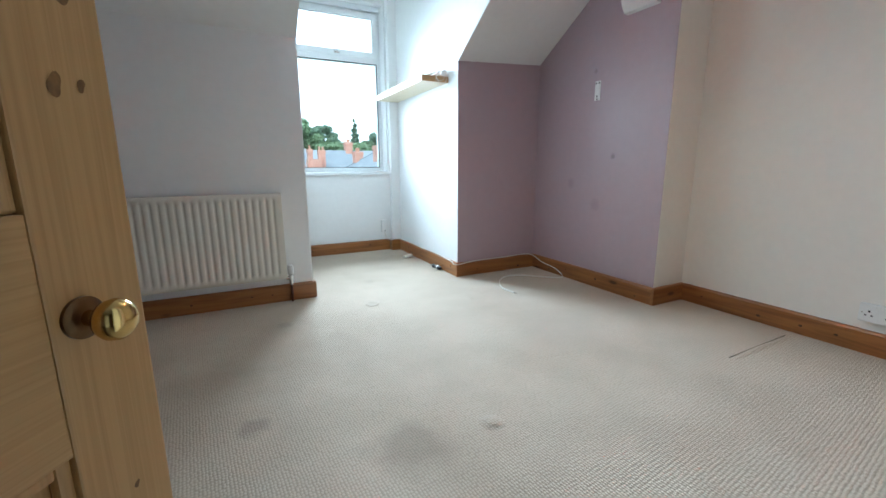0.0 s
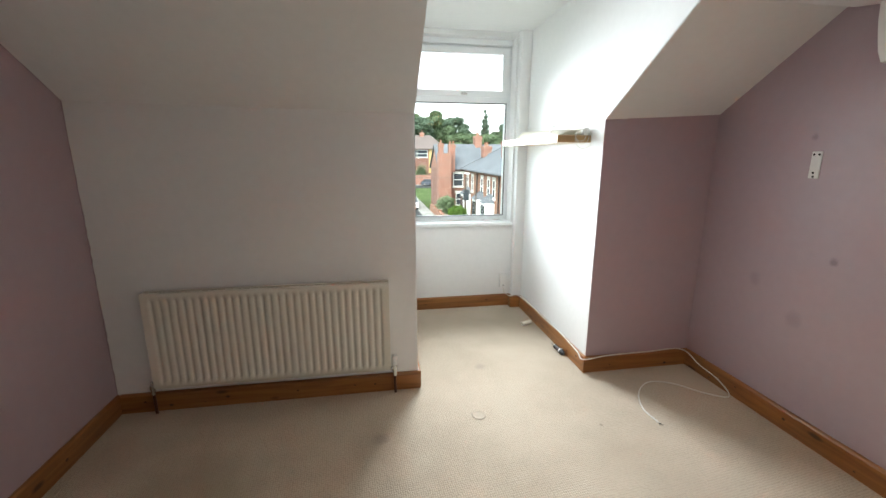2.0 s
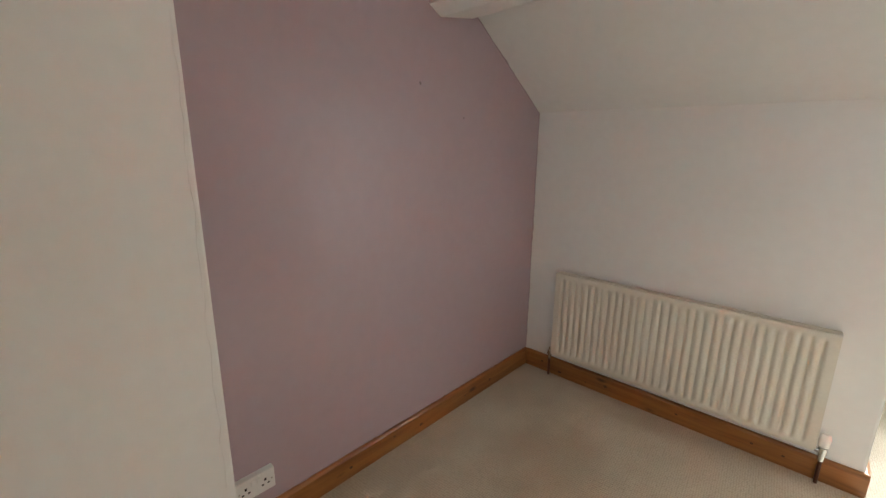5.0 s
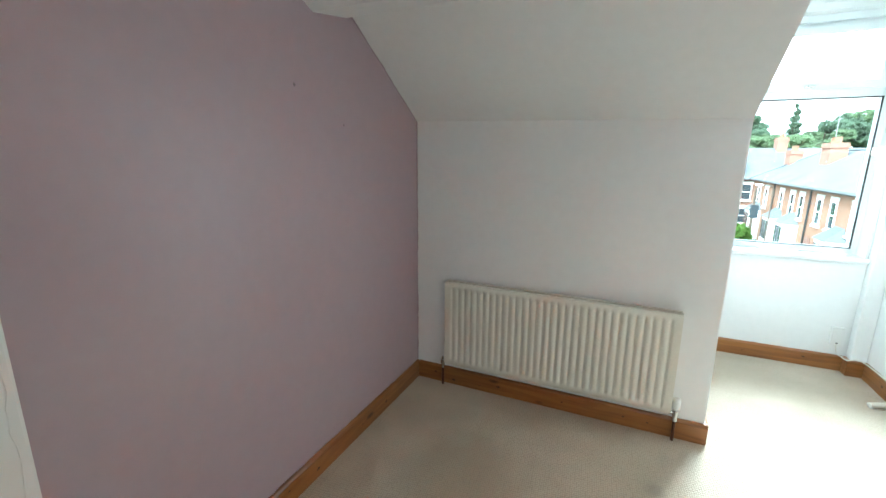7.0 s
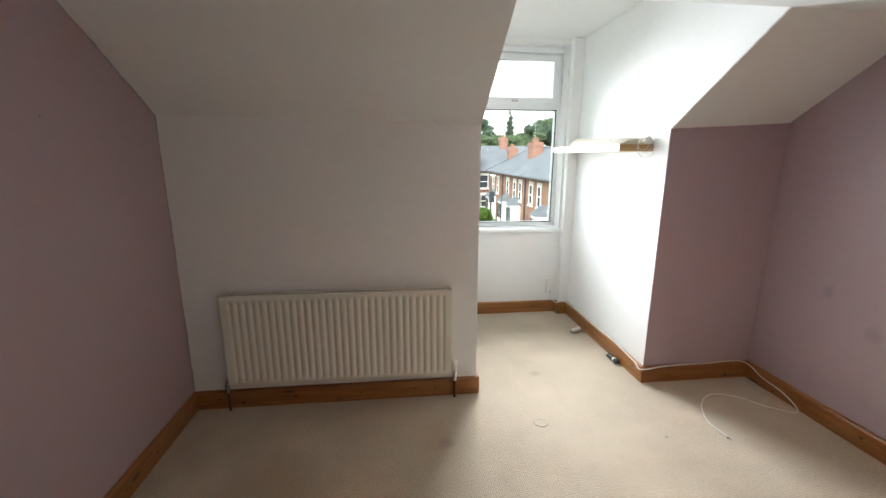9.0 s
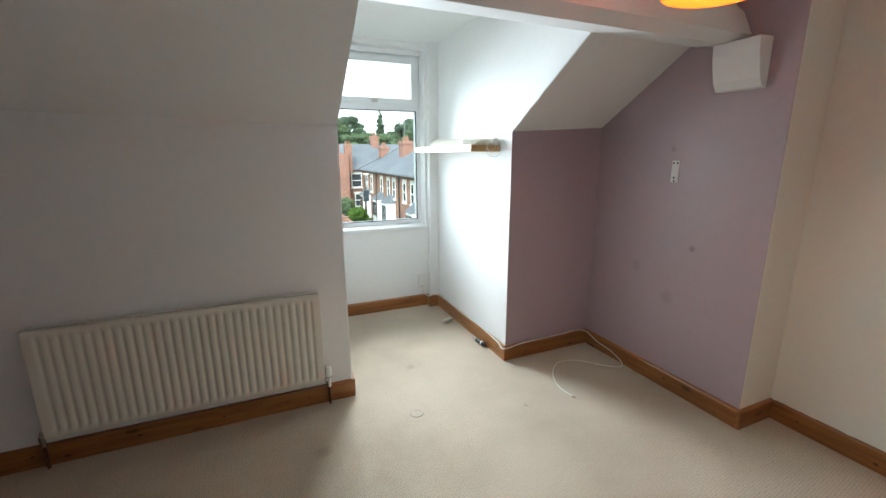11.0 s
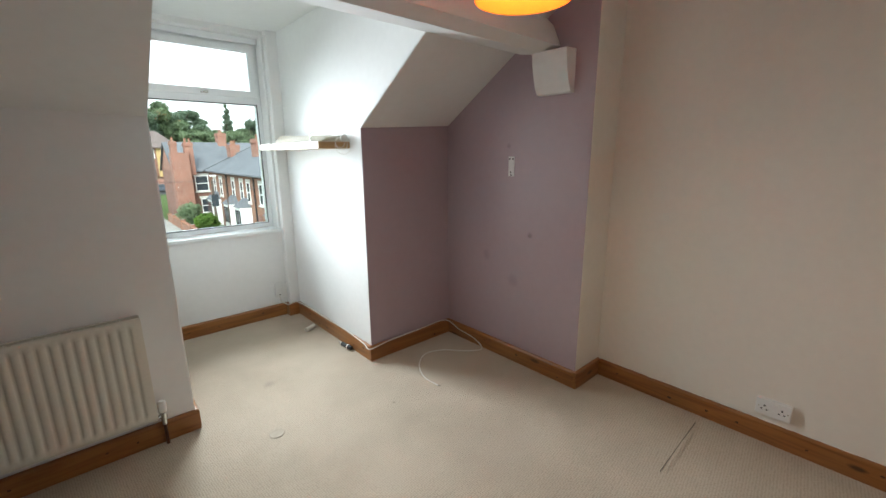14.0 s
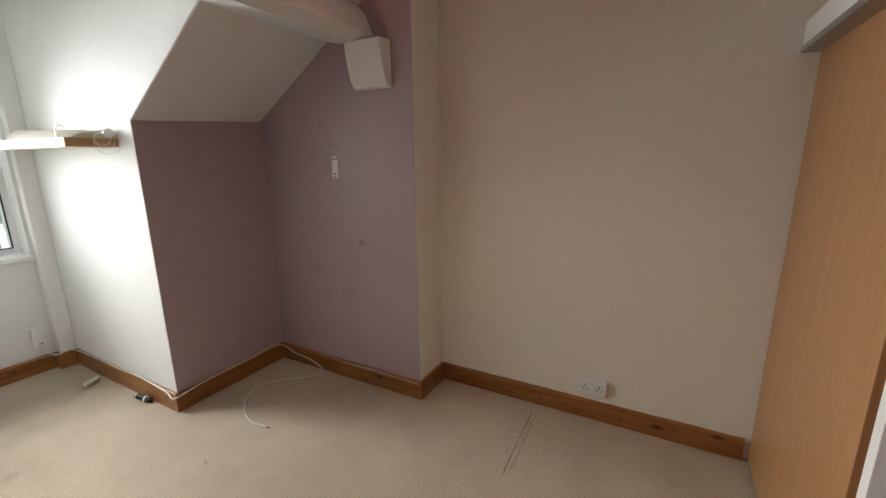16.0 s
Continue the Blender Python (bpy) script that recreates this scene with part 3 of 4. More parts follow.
for s in (-1, 1):
    bm = B()
    prof = [(0.0055, 0.021), (0.0055, 0.031), (0.0085, 0.034), (0.0125, 0.038), (0.0142, 0.043), (0.0134, 0.048), (0.0095, 0.0525), (0.003, 0.0542)]
    lathe(bm, [(r, s * h) for r, h in prof], (DW - 0.047, 0, 0.776), 'y', 32)
    knob = part("door_knob", bm, BRASS, door, "round polished brass knob", True)
    bm = B()
    lathe(bm, [(r, s * h) for r, h in ((0.0145, 0.0175), (0.0145, 0.0205), (0.0115, 0.0225), (0.006, 0.0235))], (DW - 0.047, 0, 0.776), 'y', 32)
    part("rose", bm, AGED_BRASS, knob, "dark tarnished brass rose", True)
# knots in the lock stile
for z, x, r in ((0.926, DW - 0.038, 0.007), (0.928, DW - 0.021, 0.004), (0.632, DW - 0.03, 0.003), (1.105, DW - 0.016, 0.0045), (0.98, DW - 0.024, 0.005), (1.23, DW - 0.04, 0.005)):
    bm = B()
    ring = []
    for k in range(16):
        a = 2 * math.pi * k / 16
        rr = r * (0.72 + 0.16 * math.sin(2 * a + z * 40) + 0.08 * math.sin(3 * a + x * 90))
        ring.append(bm.verts.new((x + rr * math.cos(a), -DT / 2 - 0.0004, z + 1.35 * rr * math.sin(a))))
    bm.faces.new(ring)
    part("knot", bm, KNOT, door, "dark pine knot")

# ---- sliding wardrobe ----
wr = thing("wardrobe", (0, 0, 0), "built-in wardrobe with beech sliding doors under a grey track", "wardrobe")
for x0, x1, y in ((2.725, XA - 0.006, 0.035), (2.66, 3.3, -0.011)):
    bm = B(); box(bm, x0, x1, y - 0.02, y, 0.012, 1.846, 0.002)
    part("sliding_door", bm, BEECH, wr)
bm = B(); box(bm, 2.578, XA - 0.002, -0.1, 0.098, 1.838, 1.862, 0.002)
part("track", bm, ALU, wr, "grey aluminium sliding track")
bm = B(); box(bm, 2.578, XA - 0.002, -0.1, 0.094, 1.863, 1.95, 0.002)
part("pelmet", bm, WHITE, wr, "white painted pelmet board")
bm = B(); box(bm, 2.578, 2.616, -0.1, 0.06, 0.0, 1.838, 0.002)
part("jamb", bm, WHITE, wr, "white painted side jamb")
bm = B(); box(bm, 2.58, XA, -0.7, -0.68, 0.0, 1.85); part("back_panel", bm, BEECH_DARK, wr)
bm = B(); box(bm, 2.576, XA, -0.1, 0.0, 1.951, ZC)
structure("wall_bulkhead", bm, CREAM, "cream wall above the wardrobe", "wall")

# ---- shelf and what lies on it ----
shelf = thing("floating_shelf", (0, 0, 0), "thick pale floating shelf with a bare timber end", "shelf")
bm = B(); box(bm, 2.41, XD, 3.085, YB - 0.002, 1.52, 1.567, 0.002)
part("board", bm, SHELF_LIGHT, shelf)
bm = B(); box(bm, 2.412, XD, 3.079, 3.085, 1.522, 1.565)
part("end_face", bm, SHELF_END, shelf, "bare brown timber end")
blind = thing("rolled_blind", (2.535, 3.185, 1.567), "rolled cream roller blind lying on the shelf", "blind")
bm = B()
tube(bm, [(0.07, -0.08, 0.022), (0.03, 0.85, 0.022)], 0.021, 14)
part("roll", bm, FABRIC, blind, smooth=True)
bm = B()
rows_ = []
for i in range(9):
    f = i / 8
    rows_.append([bm.verts.new((0.05 - 0.02 * k - 0.11 * f, -0.02 + 0.8 * k, 0.04 * (1 - f) + 0.006 + 0.03 * math.sin(3.1 * f) * (0.3 + k))) for k in (0, 0.5, 1)])
for a, b in zip(rows_, rows_[1:]):
    for k in range(2):
        bm.faces.new((a[k], a[k + 1], b[k + 1], b[k]))
bmesh.ops.solidify(bm, geom=bm.faces[:], thickness=0.0015)
part("loose_fabric", bm, FABRIC, blind, smooth=True)
bm = B(); lathe(bm, [(0.024, -0.1), (0.026, -0.09), (0.026, -0.08)], (0.07, 0, 0.024), 'y', 18)
part("end_cap", bm, PLASTIC, blind, smooth=True)
bm = B()
for r, dx in ((0.045, 0.0), (0.06, 0.01), (0.036, -0.012)):
    tube(bm, [(0.04 + dx + r * math.cos(a), -0.112, 0.03 - r * 0.9 + r * math.sin(a)) for a in [k * 2 * math.pi / 20 for k in range(21)]], 0.0018, 6)
part("cord", bm, CABLE, blind, "looped white pull cord")
bm = B(); tube(bm, spline([(-0.06, 0.15, 0.0), (-0.06, 0.15, 0.05), (-0.05, 0.13, 0.07), (-0.03, 0.12, 0.06)], 6), 0.003, 8)
part("hook", bm, CHROME, blind, "bent metal hook", True)

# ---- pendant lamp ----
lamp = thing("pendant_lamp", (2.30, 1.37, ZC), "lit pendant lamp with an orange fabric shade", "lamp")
bm = B()
lathe(bm, [(0.150, -0.559), (0.10, -0.35), (0.098, -0.35), (0.148, -0.559)], (0, 0, 0), 'z', 48)
for f in [f for f in bm.faces if len(f.verts) > 4]:
    bm.faces.remove(f)
part("shade", bm, SHADE, lamp, "glowing orange fabric shade", True)
bm = B(); lathe(bm, [(0.05, 0.0), (0.05, -0.02), (0.02, -0.04)], (0, 0, 0), 'z', 20); part("ceiling_rose", bm, PLASTIC, lamp, smooth=True)
bm = B(); tube(bm, [(0, 0, -0.03), (0.001, 0, -0.34)], 0.003, 8); part("flex", bm, CABLE, lamp)
bm = B(); lathe(bm, [(0.017, -0.31), (0.02, -0.385)], (0, 0, 0), 'z', 16); part("lamp_holder", bm, PLASTIC, lamp, smooth=True)
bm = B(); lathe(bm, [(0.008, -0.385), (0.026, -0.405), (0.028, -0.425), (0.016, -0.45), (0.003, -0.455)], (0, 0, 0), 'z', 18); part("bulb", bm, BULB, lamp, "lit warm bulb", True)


# ---- sockets ----
def double_socket(loc, rz):
    s = thing("double_socket", loc, "white double power socket above the skirting board", "socket", "power sockets", rz)
    bm = B(); box(bm, -0.073, 0.073, -0.028, 0.0, -0.043, 0.043, 0.004); part("faceplate", bm, PLASTIC, s)
    for cx in (-0.036, 0.036):
        bm = B()
        box(bm, cx - 0.004, cx + 0.004, -0.0292, -0.026, 0.004, 0.013)
        for d in (-0.011, 0.011):
            box(bm, cx + d - 0.004, cx + d + 0.004, -0.0292, -0.026, -0.014, -0.008)
        part("pin_holes", bm, DARKHOLE, s)
    for cx in (-0.011, 0.011):
        bm = B(); box(bm, cx - 0.006, cx + 0.006, -0.032, -0.026, 0.012, 0.03, 0.001); part("switch", bm, PLASTIC, s)
    for cx in (-0.06, 0.06):
        bm = B(); lathe(bm, [(0.003, -0.0288), (0.003, -0.0275)], (cx, 0, 0), 'y', 10); part("screw", bm, CHROME, s)
    return s


double_socket((XA, 0.763, 0.2), -90.0)
double_socket((XW, 1.02, 0.235), 90.0)
tel = thing("telephone_socket", (2.47, YW, 0.265), "white wall socket box beside the pipe boxing", "socket")
bm = B(); box(bm, -0.036, 0.036, -0.03, 0.0, -0.075, 0.06, 0.006); part("faceplate", bm, PLASTIC, tel)
bm = B(); box(bm, -0.006, 0.006, -0.031, -0.028, -0.06, -0.052); part("outlet", bm, DARKHOLE, tel)

# ---- wall plate on the chimney breast ----
plate = thing("wall_bracket", (XC, 2.29, 1.396), "white metal bracket plate screwed to the mauve wall", "bracket")
bm = B(); box(bm, -0.006, 0.0, -0.024, 0.024, -0.065, 0.065, 0.002); part("plate", bm, PLASTIC, plate)
for y, z in ((-0.013, 0.05), (0.013, 0.05), (0.002, -0.038), (0.0, -0.057)):
    bm = B(); lathe(bm, [(0.0058, -0.0072), (0.0058, -0.005)], (0, y, z), 'x', 10); part("screw_hole", bm, DARKHOLE, plate)

# ---- cable from the socket along the skirting to a loop on the carpet ----
bm = B()
zt = SH + 0.004
pts = [(2.465, YW - 0.03, 0.2), (2.48, YW - 0.03, 0.135), (2.505, YW - 0.03, zt), (2.52, YB - 0.022, zt), (2.60, YB - 0.018, zt + 0.004), (XD - 0.012, 3.9, zt), (XD - 0.014, 3.6, zt - 0.001), (XD - 0.013, 3.3, zt + 0.004), (XD - 0.024, 3.0, zt - 0.004), (XD - 0.03, YP - 0.03, zt - 0.012),
       (XD + 0.15, YP - 0.024, zt), (XD + 0.45, YP - 0.016, zt), (XC - 0.06, YP - 0.02, zt), (XC - 0.03, YP - 0.16, 0.07), (XC - 0.03, 2.6, 0.05), (XC - 0.05, 2.49, 0.006), (3.24, 2.55, 0.005), (3.12, 2.68, 0.005), (2.98, 2.72, 0.005), (2.845, 2.625, 0.005), (2.763, 2.47, 0.005), (2.764, 2.33, 0.006)]
tube(bm, spline(pts, 8), 0.0042, 8)
cable = thing("cable", (0, 0, 0), "loose white aerial cable along the skirting and carpet", "cable")
part("sheath", bm, CABLE, cable, smooth=True)
bm = B(); tube(bm, [(2.764, 2.33, 0.006), (2.77, 2.305, 0.008)], 0.0018, 6); tube(bm, [(2.764, 2.33, 0.006), (2.755, 2.31, 0.006)], 0.0012, 6)
part("bare_end", bm, BLACK, cable, "dark stripped cable end")

# ---- tools by the dormer skirting ----
roller = thing("paint_roller", (2.53, 3.75, 0.0), "small white paint roller lying on the carpet", "paint roller", rz=22.0)
bm = B(); lathe(bm, [(0.008, -0.05), (0.016, -0.048), (0.017, 0.05), (0.008, 0.052)], (0.0, 0, 0.018), 'x', 16); part("sleeve", bm, FABRIC, roller, smooth=True)
bm = B(); tube(bm, spline([(-0.05, 0, 0.018), (-0.062, -0.0, 0.018), (-0.062, -0.03, 0.012), (0.0, -0.035, 0.008), (0.012, -0.035, 0.008)], 6), 0.003, 8); part("wire_frame", bm, CHROME, roller, smooth=True)
tool = thing("screwdriver", (2.59, 3.21, 0.0), "black handled screwdriver lying by the skirting", "screwdriver", rz=-84.0)
bm = B(); lathe(bm, [(0.009, -0.075), (0.017, -0.065), (0.015, -0.025), (0.019, 0.012), (0.016, 0.05), (0.008, 0.06)], (0.0, 0, 0.019), 'x', 12); part("handle", bm, BLACK, tool, smooth=True)
bm = B(); lathe(bm, [(0.004, -0.12), (0.004, -0.07)], (0, 0, 0.018), 'x', 8); part("shaft", bm, CHROME, tool)
bm = B(); lathe(bm, [(0.0192, 0.006), (0.0196, 0.012), (0.0192, 0.018)], (0.0, 0, 0.019), 'x', 12); part("band", bm, PLASTIC, tool)
bm = B(); lathe(bm, [(0.009, -0.082), (0.012, -0.078), (0.011, -0.068)], (0.0, 0, 0.0185), 'x', 10); part("collar", bm, CABLE, tool, "pale plastic collar")
# ---- ridge and fold in the carpet, felt ring left by furniture ----
def carpet_fold(x0, y0, x1, y1, w, h, name, label):
    bm = B()
    a, b = Vector((x0, y0, 0)), Vector((x1, y1, 0))
    d = (b - a).normalized()
    nrm = Vector((-d.y, d.x, 0))
    rows_ = []
    for i in range(21):
        f = i / 20
        k = math.sin(math.pi * f) ** 0.5
        c = a.lerp(b, f) + nrm * 0.002 * math.sin(9 * f)
        rows_.append([bm.verts.new(c + nrm * w * u * (0.5 + 0.5 * k) + Vector((0, 0, -0.001 + h * k * v))) for u, v in ((-1, 0), (-0.55, 0.35), (-0.15, 1), (0.2, 0.9), (0.5, 0.3), (1, 0))])
    for p, q in zip(rows_, rows_[1:]):
        for k in range(5):
            bm.faces.new((p[k], p[k + 1], q[k + 1], q[k]))
    return structure(name, bm, CARPET, label, "carpet fold", True)


carpet_fold(3.62, 1.058, 3.02, 1.040, 0.03, 0.006, "carpet_ridge", "raised ridge in the beige carpet")
# the ridge's shadow along the seam, laid on as a thin dark strip
bm = B()
prism(bm, [(3.585, 1.0725), (3.33, 1.066), (3.06, 1.058), (3.06, 1.0545), (3.33, 1.061), (3.585, 1.0675)], 'z', -0.001, 0.003)
structure("carpet_seam_shade", bm, SEAM_SHADE, "dark strip along the carpet seam, coloured as the ridge's shadow", "carpet seam")
carpet_fold(3.30, 0.45, 3.24, 0.12, 0.012, 0.004, "carpet_ridge", "short fold in the beige carpet")
carpet_fold(XW + 0.06, 1.0, XW + 0.07, 2.8, 0.012, 0.004, "carpet_ridge", "pressed line in the carpet along the skirting")
bm = B()
lathe(bm, [(0.042, 0.0005), (0.036, 0.004), (0.03, 0.0025), (0.012, 0.003), (0.002, 0.003)], (1.804, 2.564, 0), 'z', 28)
tagged(link("floor_disc", bm, mat("pale_felt", (0.47, 0.405, 0.32), 0.9), True), "pale flat furniture disc lying on the carpet", "furniture disc")

# small raised bump where furniture stood
bm = B()
lathe(bm, [(0.046, 0.0004), (0.034, 0.002), (0.026, 0.005), (0.018, 0.0065), (0.004, 0.007)], (1.80, 1.15, 0), 'z', 24)
structure("carpet_bump", bm, CARPET, "small round bump pushed up in the carpet", "carpet bump", True)

# cracked filler line near the white corner
bm = B()
rnd = random.Random(5)
zc, pts = 0.45, []
while zc < 2.3:
    pts.append((0.0006, 0.882 + rnd.uniform(-0.004, 0.004) + 0.012 * (zc - 1.2), zc))
    zc += rnd.uniform(0.02, 0.06)
tube(bm, pts, 0.0013, 6)
structure("filler_ridge", bm, WHITE, "thin ridge of filler along the white corner", "filler")


# ---- knots in the skirting boards ----
rnd = random.Random(11)
for board in [o for o in scene.objects if o.name.startswith("baseboard")]:
    lo = [min(v.co[i] for v in board.data.vertices) for i in range(3)]
    hi = [max(v.co[i] for v in board.data.vertices) for i in range(3)]
    along = 0 if hi[0] - lo[0] > hi[1] - lo[1] else 1
    length = hi[along] - lo[along]
    if length < 0.2:
        continue
    mid = ((lo[0] + hi[0]) / 2, (lo[1] + hi[1]) / 2)
    inward = (1.8, 2.2)[1 - along] - mid[1 - along]
    face = (hi if inward > 0 else lo)[1 - along] + (0.0004 if inward > 0 else -0.0004)
    u = lo[along] + rnd.uniform(0.06, 0.2)
    while u < hi[along] - 0.05:
        r = rnd.uniform(0.004, 0.011)
        z = rnd.uniform(0.02, 0.07)
        bm = B()
        ring = []
        for k in range(14):
            a = 2 * math.pi * k / 14
            p = [0, 0, z + r * 0.75 * math.sin(a)]
            p[along], p[1 - along] = u + r * math.cos(a) * rnd.uniform(0.9, 1.3), face
            ring.append(bm.verts.new(p))
        bm.faces.new(ring)
        part("knot", bm, KNOT_DARK, board)
        u += rnd.uniform(0.12, 0.42)


# ---- uneven paint lines where colours meet ----
def paint_edge(name, a, b, across, out, width, material, label, seed):
    """A wavy lap of paint from a to b, spreading by up to width along across, lying just off the surface along out."""
    rnd = random.Random(seed)
    a, b, across, out = Vector(a), Vector(b), Vector(across), Vector(out)
    n = max(12, int((b - a).length / 0.03))
    bm = B()
    prev = None
    for i in range(n + 1):
        p = a.lerp(b, i / n) + out * 0.0012
        w = width * (0.25 + 0.75 * abs(noise.noise(Vector((i * 0.37, seed, 0))))) * rnd.uniform(0.7, 1.2)
        row = (bm.verts.new(p), bm.verts.new(p + across * w))
        if prev:
            bm.faces.new((prev[0], prev[1], row[1], row[0]))
        prev = row
    structure(name, bm, material, label, "paint edge")


paint_edge("paint_line", (XW, YK, SH), (XW, YK, zs(YK, XW)), (1, 0, 0), (0, -1, 0), 0.016, MAUVE, "wavy mauve paint line on the white knee wall", 3)
paint_edge("paint_line", (XW, YK, zs(YK, XW)), (XW, 2.26, zs(2.26, XW)), (1, 0, 0), (0, -0.54, -0.84), 0.014, MAUVE, "wavy mauve paint line on the sloping ceiling", 4)
paint_edge("paint_line", (XC, YP, zs(YP, XC)), (XC, 2.26, zs(2.26, XC)), (-1, 0, 0), (0, -0.54, -0.84), 0.010, MAUVE, "wavy mauve paint line on the sloping ceiling", 5)
paint_edge("paint_line", (XD, YP, zs(YP, XD)), (XC, YP, zs(YP, XC)), (0, -0.84, 0.54), (0, -0.54, -0.84), 0.008, MAUVE, "wavy mauve paint line on the sloping ceiling", 6)
paint_edge("paint_line", (XA - 0.0005, 0.09, SH), (XA - 0.0005, YC - 0.02, SH), (-1, 0, 0), (0, 0, 1), 0.014, CREAM, "cream paint lapped over the skirting top", 7)
paint_edge("paint_line", (XW, 0.93, SH), (XW, YK - 0.03, SH), (1, 0, 0), (0, 0, 1), 0.010, MAUVE, "mauve paint lapped over the skirting top", 8)

# ---- outside: street, houses, trees ----
GZ = -5.3
ASPHALT = mat("asphalt", (0.055, 0.056, 0.058), 0.95, var=0.15, scale=(0.4, 9), bump=0.2, bump_scale=30, spec=0.1)
GRASSY = mat("grass_ground", (0.075, 0.11, 0.035), 0.95, var=0.3, scale=(0.3, 4), bump=0.4, bump_scale=12, spec=0.1)
PAVING = mat("concrete_paving", (0.30, 0.29, 0.27), 0.9, var=0.1, scale=(0.6, 9), spec=0.1)
SLATE = mat("grey_slate", (0.155, 0.163, 0.178), 0.9, var=0.2, scale=(0.5, 7), bump=0.5, bump_scale=9, spec=0.12)
ROOFTILE = mat("brown_roof_tile", (0.15, 0.115, 0.105), 0.8, var=0.18, scale=(0.4, 6), bump=0.5, bump_scale=8)
STONE = mat("pale_stone", (0.62, 0.60, 0.55), 0.8, var=0.08, scale=(1, 12))
RENDER_Y = mat("yellow_render", (0.48, 0.34, 0.15), 0.85, var=0.06, scale=(1, 9))
OUTWHITE = mat("white_window_paint", (0.80, 0.80, 0.78), 0.5, var=0.03)
DARKGLASS = mat("dark_window_glass", (0.05, 0.06, 0.07), 0.08, var=0.1)
CARGREY = mat("dark_grey_car_paint", (0.07, 0.08, 0.10), 0.25, var=0.05)
CARWHITE = mat("white_car_paint", (0.78, 0.78, 0.78), 0.25, var=0.02)
TYRE = mat("tyre_rubber", (0.02, 0.02, 0.02), 0.8)
BARK = mat("bark", (0.09, 0.065, 0.045), 0.9, var=0.2, bump=0.5, bump_scale=20)
# distant haze is mixed into these two greens, paler than real leaves
LEAF = mat("broadleaf_foliage", (0.25, 0.325, 0.185), 0.75, var=0.3, scale=(0.25, 2.5))
LEAF_D = mat("conifer_foliage", (0.21, 0.28, 0.19), 0.8, var=0.3, scale=(0.25, 2.5))
LEAF_B = mat("bright_hedge_foliage", (0.16, 0.27, 0.05), 0.7, var=0.3, scale=(0.6, 5))


def translucent(m, amount):
    """Let part of the light pass through a leaf material."""
    n, l = m.node_tree.nodes, m.node_tree.links
    p = n["Principled BSDF"]
    tr, mx = n.new("ShaderNodeBsdfTranslucent"), n.new("ShaderNodeMixShader")
    l.new(p.inputs["Base Color"].links[0].from_socket, tr.inputs["Color"])
    mx.inputs[0].default_value = amount
    l.new(p.outputs[0], mx.inputs[1]); l.new(tr.outputs[0], mx.inputs[2])
    l.new(mx.outputs[0], n["Material Output"].inputs["Surface"])


for leafy in (LEAF, LEAF_D, LEAF_B):
    translucent(leafy, 0.68)
TIMBER = mat("weathered_pole_timber", (0.12, 0.09, 0.07), 0.85, var=0.2)


def brick_material(name, a, b, mortar):
    m = bpy.data.materials.new(name)
    m.use_nodes = True
    n, l = m.node_tree.nodes, m.node_tree.links
    p = n["Principled BSDF"]
    p.inputs["Roughness"].default_value = 0.88
    geo = n.new("ShaderNodeNewGeometry")
    sep, comb, add = n.new("ShaderNodeSeparateXYZ"), n.new("ShaderNodeCombineXYZ"), n.new("ShaderNodeMath")
    l.new(geo.outputs["Position"], sep.inputs[0])
    l.new(sep.outputs[0], add.inputs[0]); l.new(sep.outputs[1], add.inputs[1])
    l.new(add.outputs[0], comb.inputs[0]); l.new(sep.outputs[2], comb.inputs[1])
    t = n.new("ShaderNodeTexBrick")
    t.inputs["Scale"].default_value = 1.0
    t.inputs["Brick Width"].default_value, t.inputs["Row Height"].default_value, t.inputs["Mortar Size"].default_value = 0.225, 0.075, 0.008
    t.inputs["Color1"].default_value, t.inputs["Color2"].default_value, t.inputs["Mortar"].default_value = (*a, 1), (*b, 1), (*mortar, 1)
    l.new(comb.outputs[0], t.inputs["Vector"])
    nz = n.new("ShaderNodeTexNoise"); nz.inputs["Scale"].default_value = 0.8; nz.inputs["Detail"].default_value = 5
    l.new(geo.outputs["Position"], nz.inputs["Vector"])
    mr = n.new("ShaderNodeMapRange")
    mr.inputs[3].default_value, mr.inputs[4].default_value = 0.7, 1.2
    l.new(nz.outputs["Fac"], mr.inputs[0])
    mx = n.new("ShaderNodeVectorMath"); mx.operation = 'SCALE'
    l.new(t.outputs["Color"], mx.inputs[0]); l.new(mr.outputs[0], mx.inputs["Scale"])
    l.new(mx.outputs[0], p.inputs["Base Color"])
    return m


BRICK_RED = brick_material("red_brick", (0.31, 0.13, 0.092), (0.26, 0.105, 0.075), (0.36, 0.27, 0.21))
BRICK_ORANGE = brick_material("orange_brick", (0.30, 0.135, 0.075), (0.25, 0.105, 0.06), (0.28, 0.22, 0.18))
BRICK_DARK = brick_material("dark_brick", (0.22, 0.09, 0.06), (0.18, 0.07, 0.05), (0.25, 0.2, 0.17))

# ground sheet: level street rising to a wooded hill
bm = B()
gx = [-400, -120, -60, -30, -10, 0, 20, 40, 80, 160, 400]
gy = [-300, -60, 5, 30, 60, 97.5, 99, 120, 150, 200, 320, 700]


def ground_z(y):
    return GZ + (0 if y < 98 else 2.0 + (y - 99) * 0.055 if y < 200 else 7.5 + (y - 200) * 0.02)


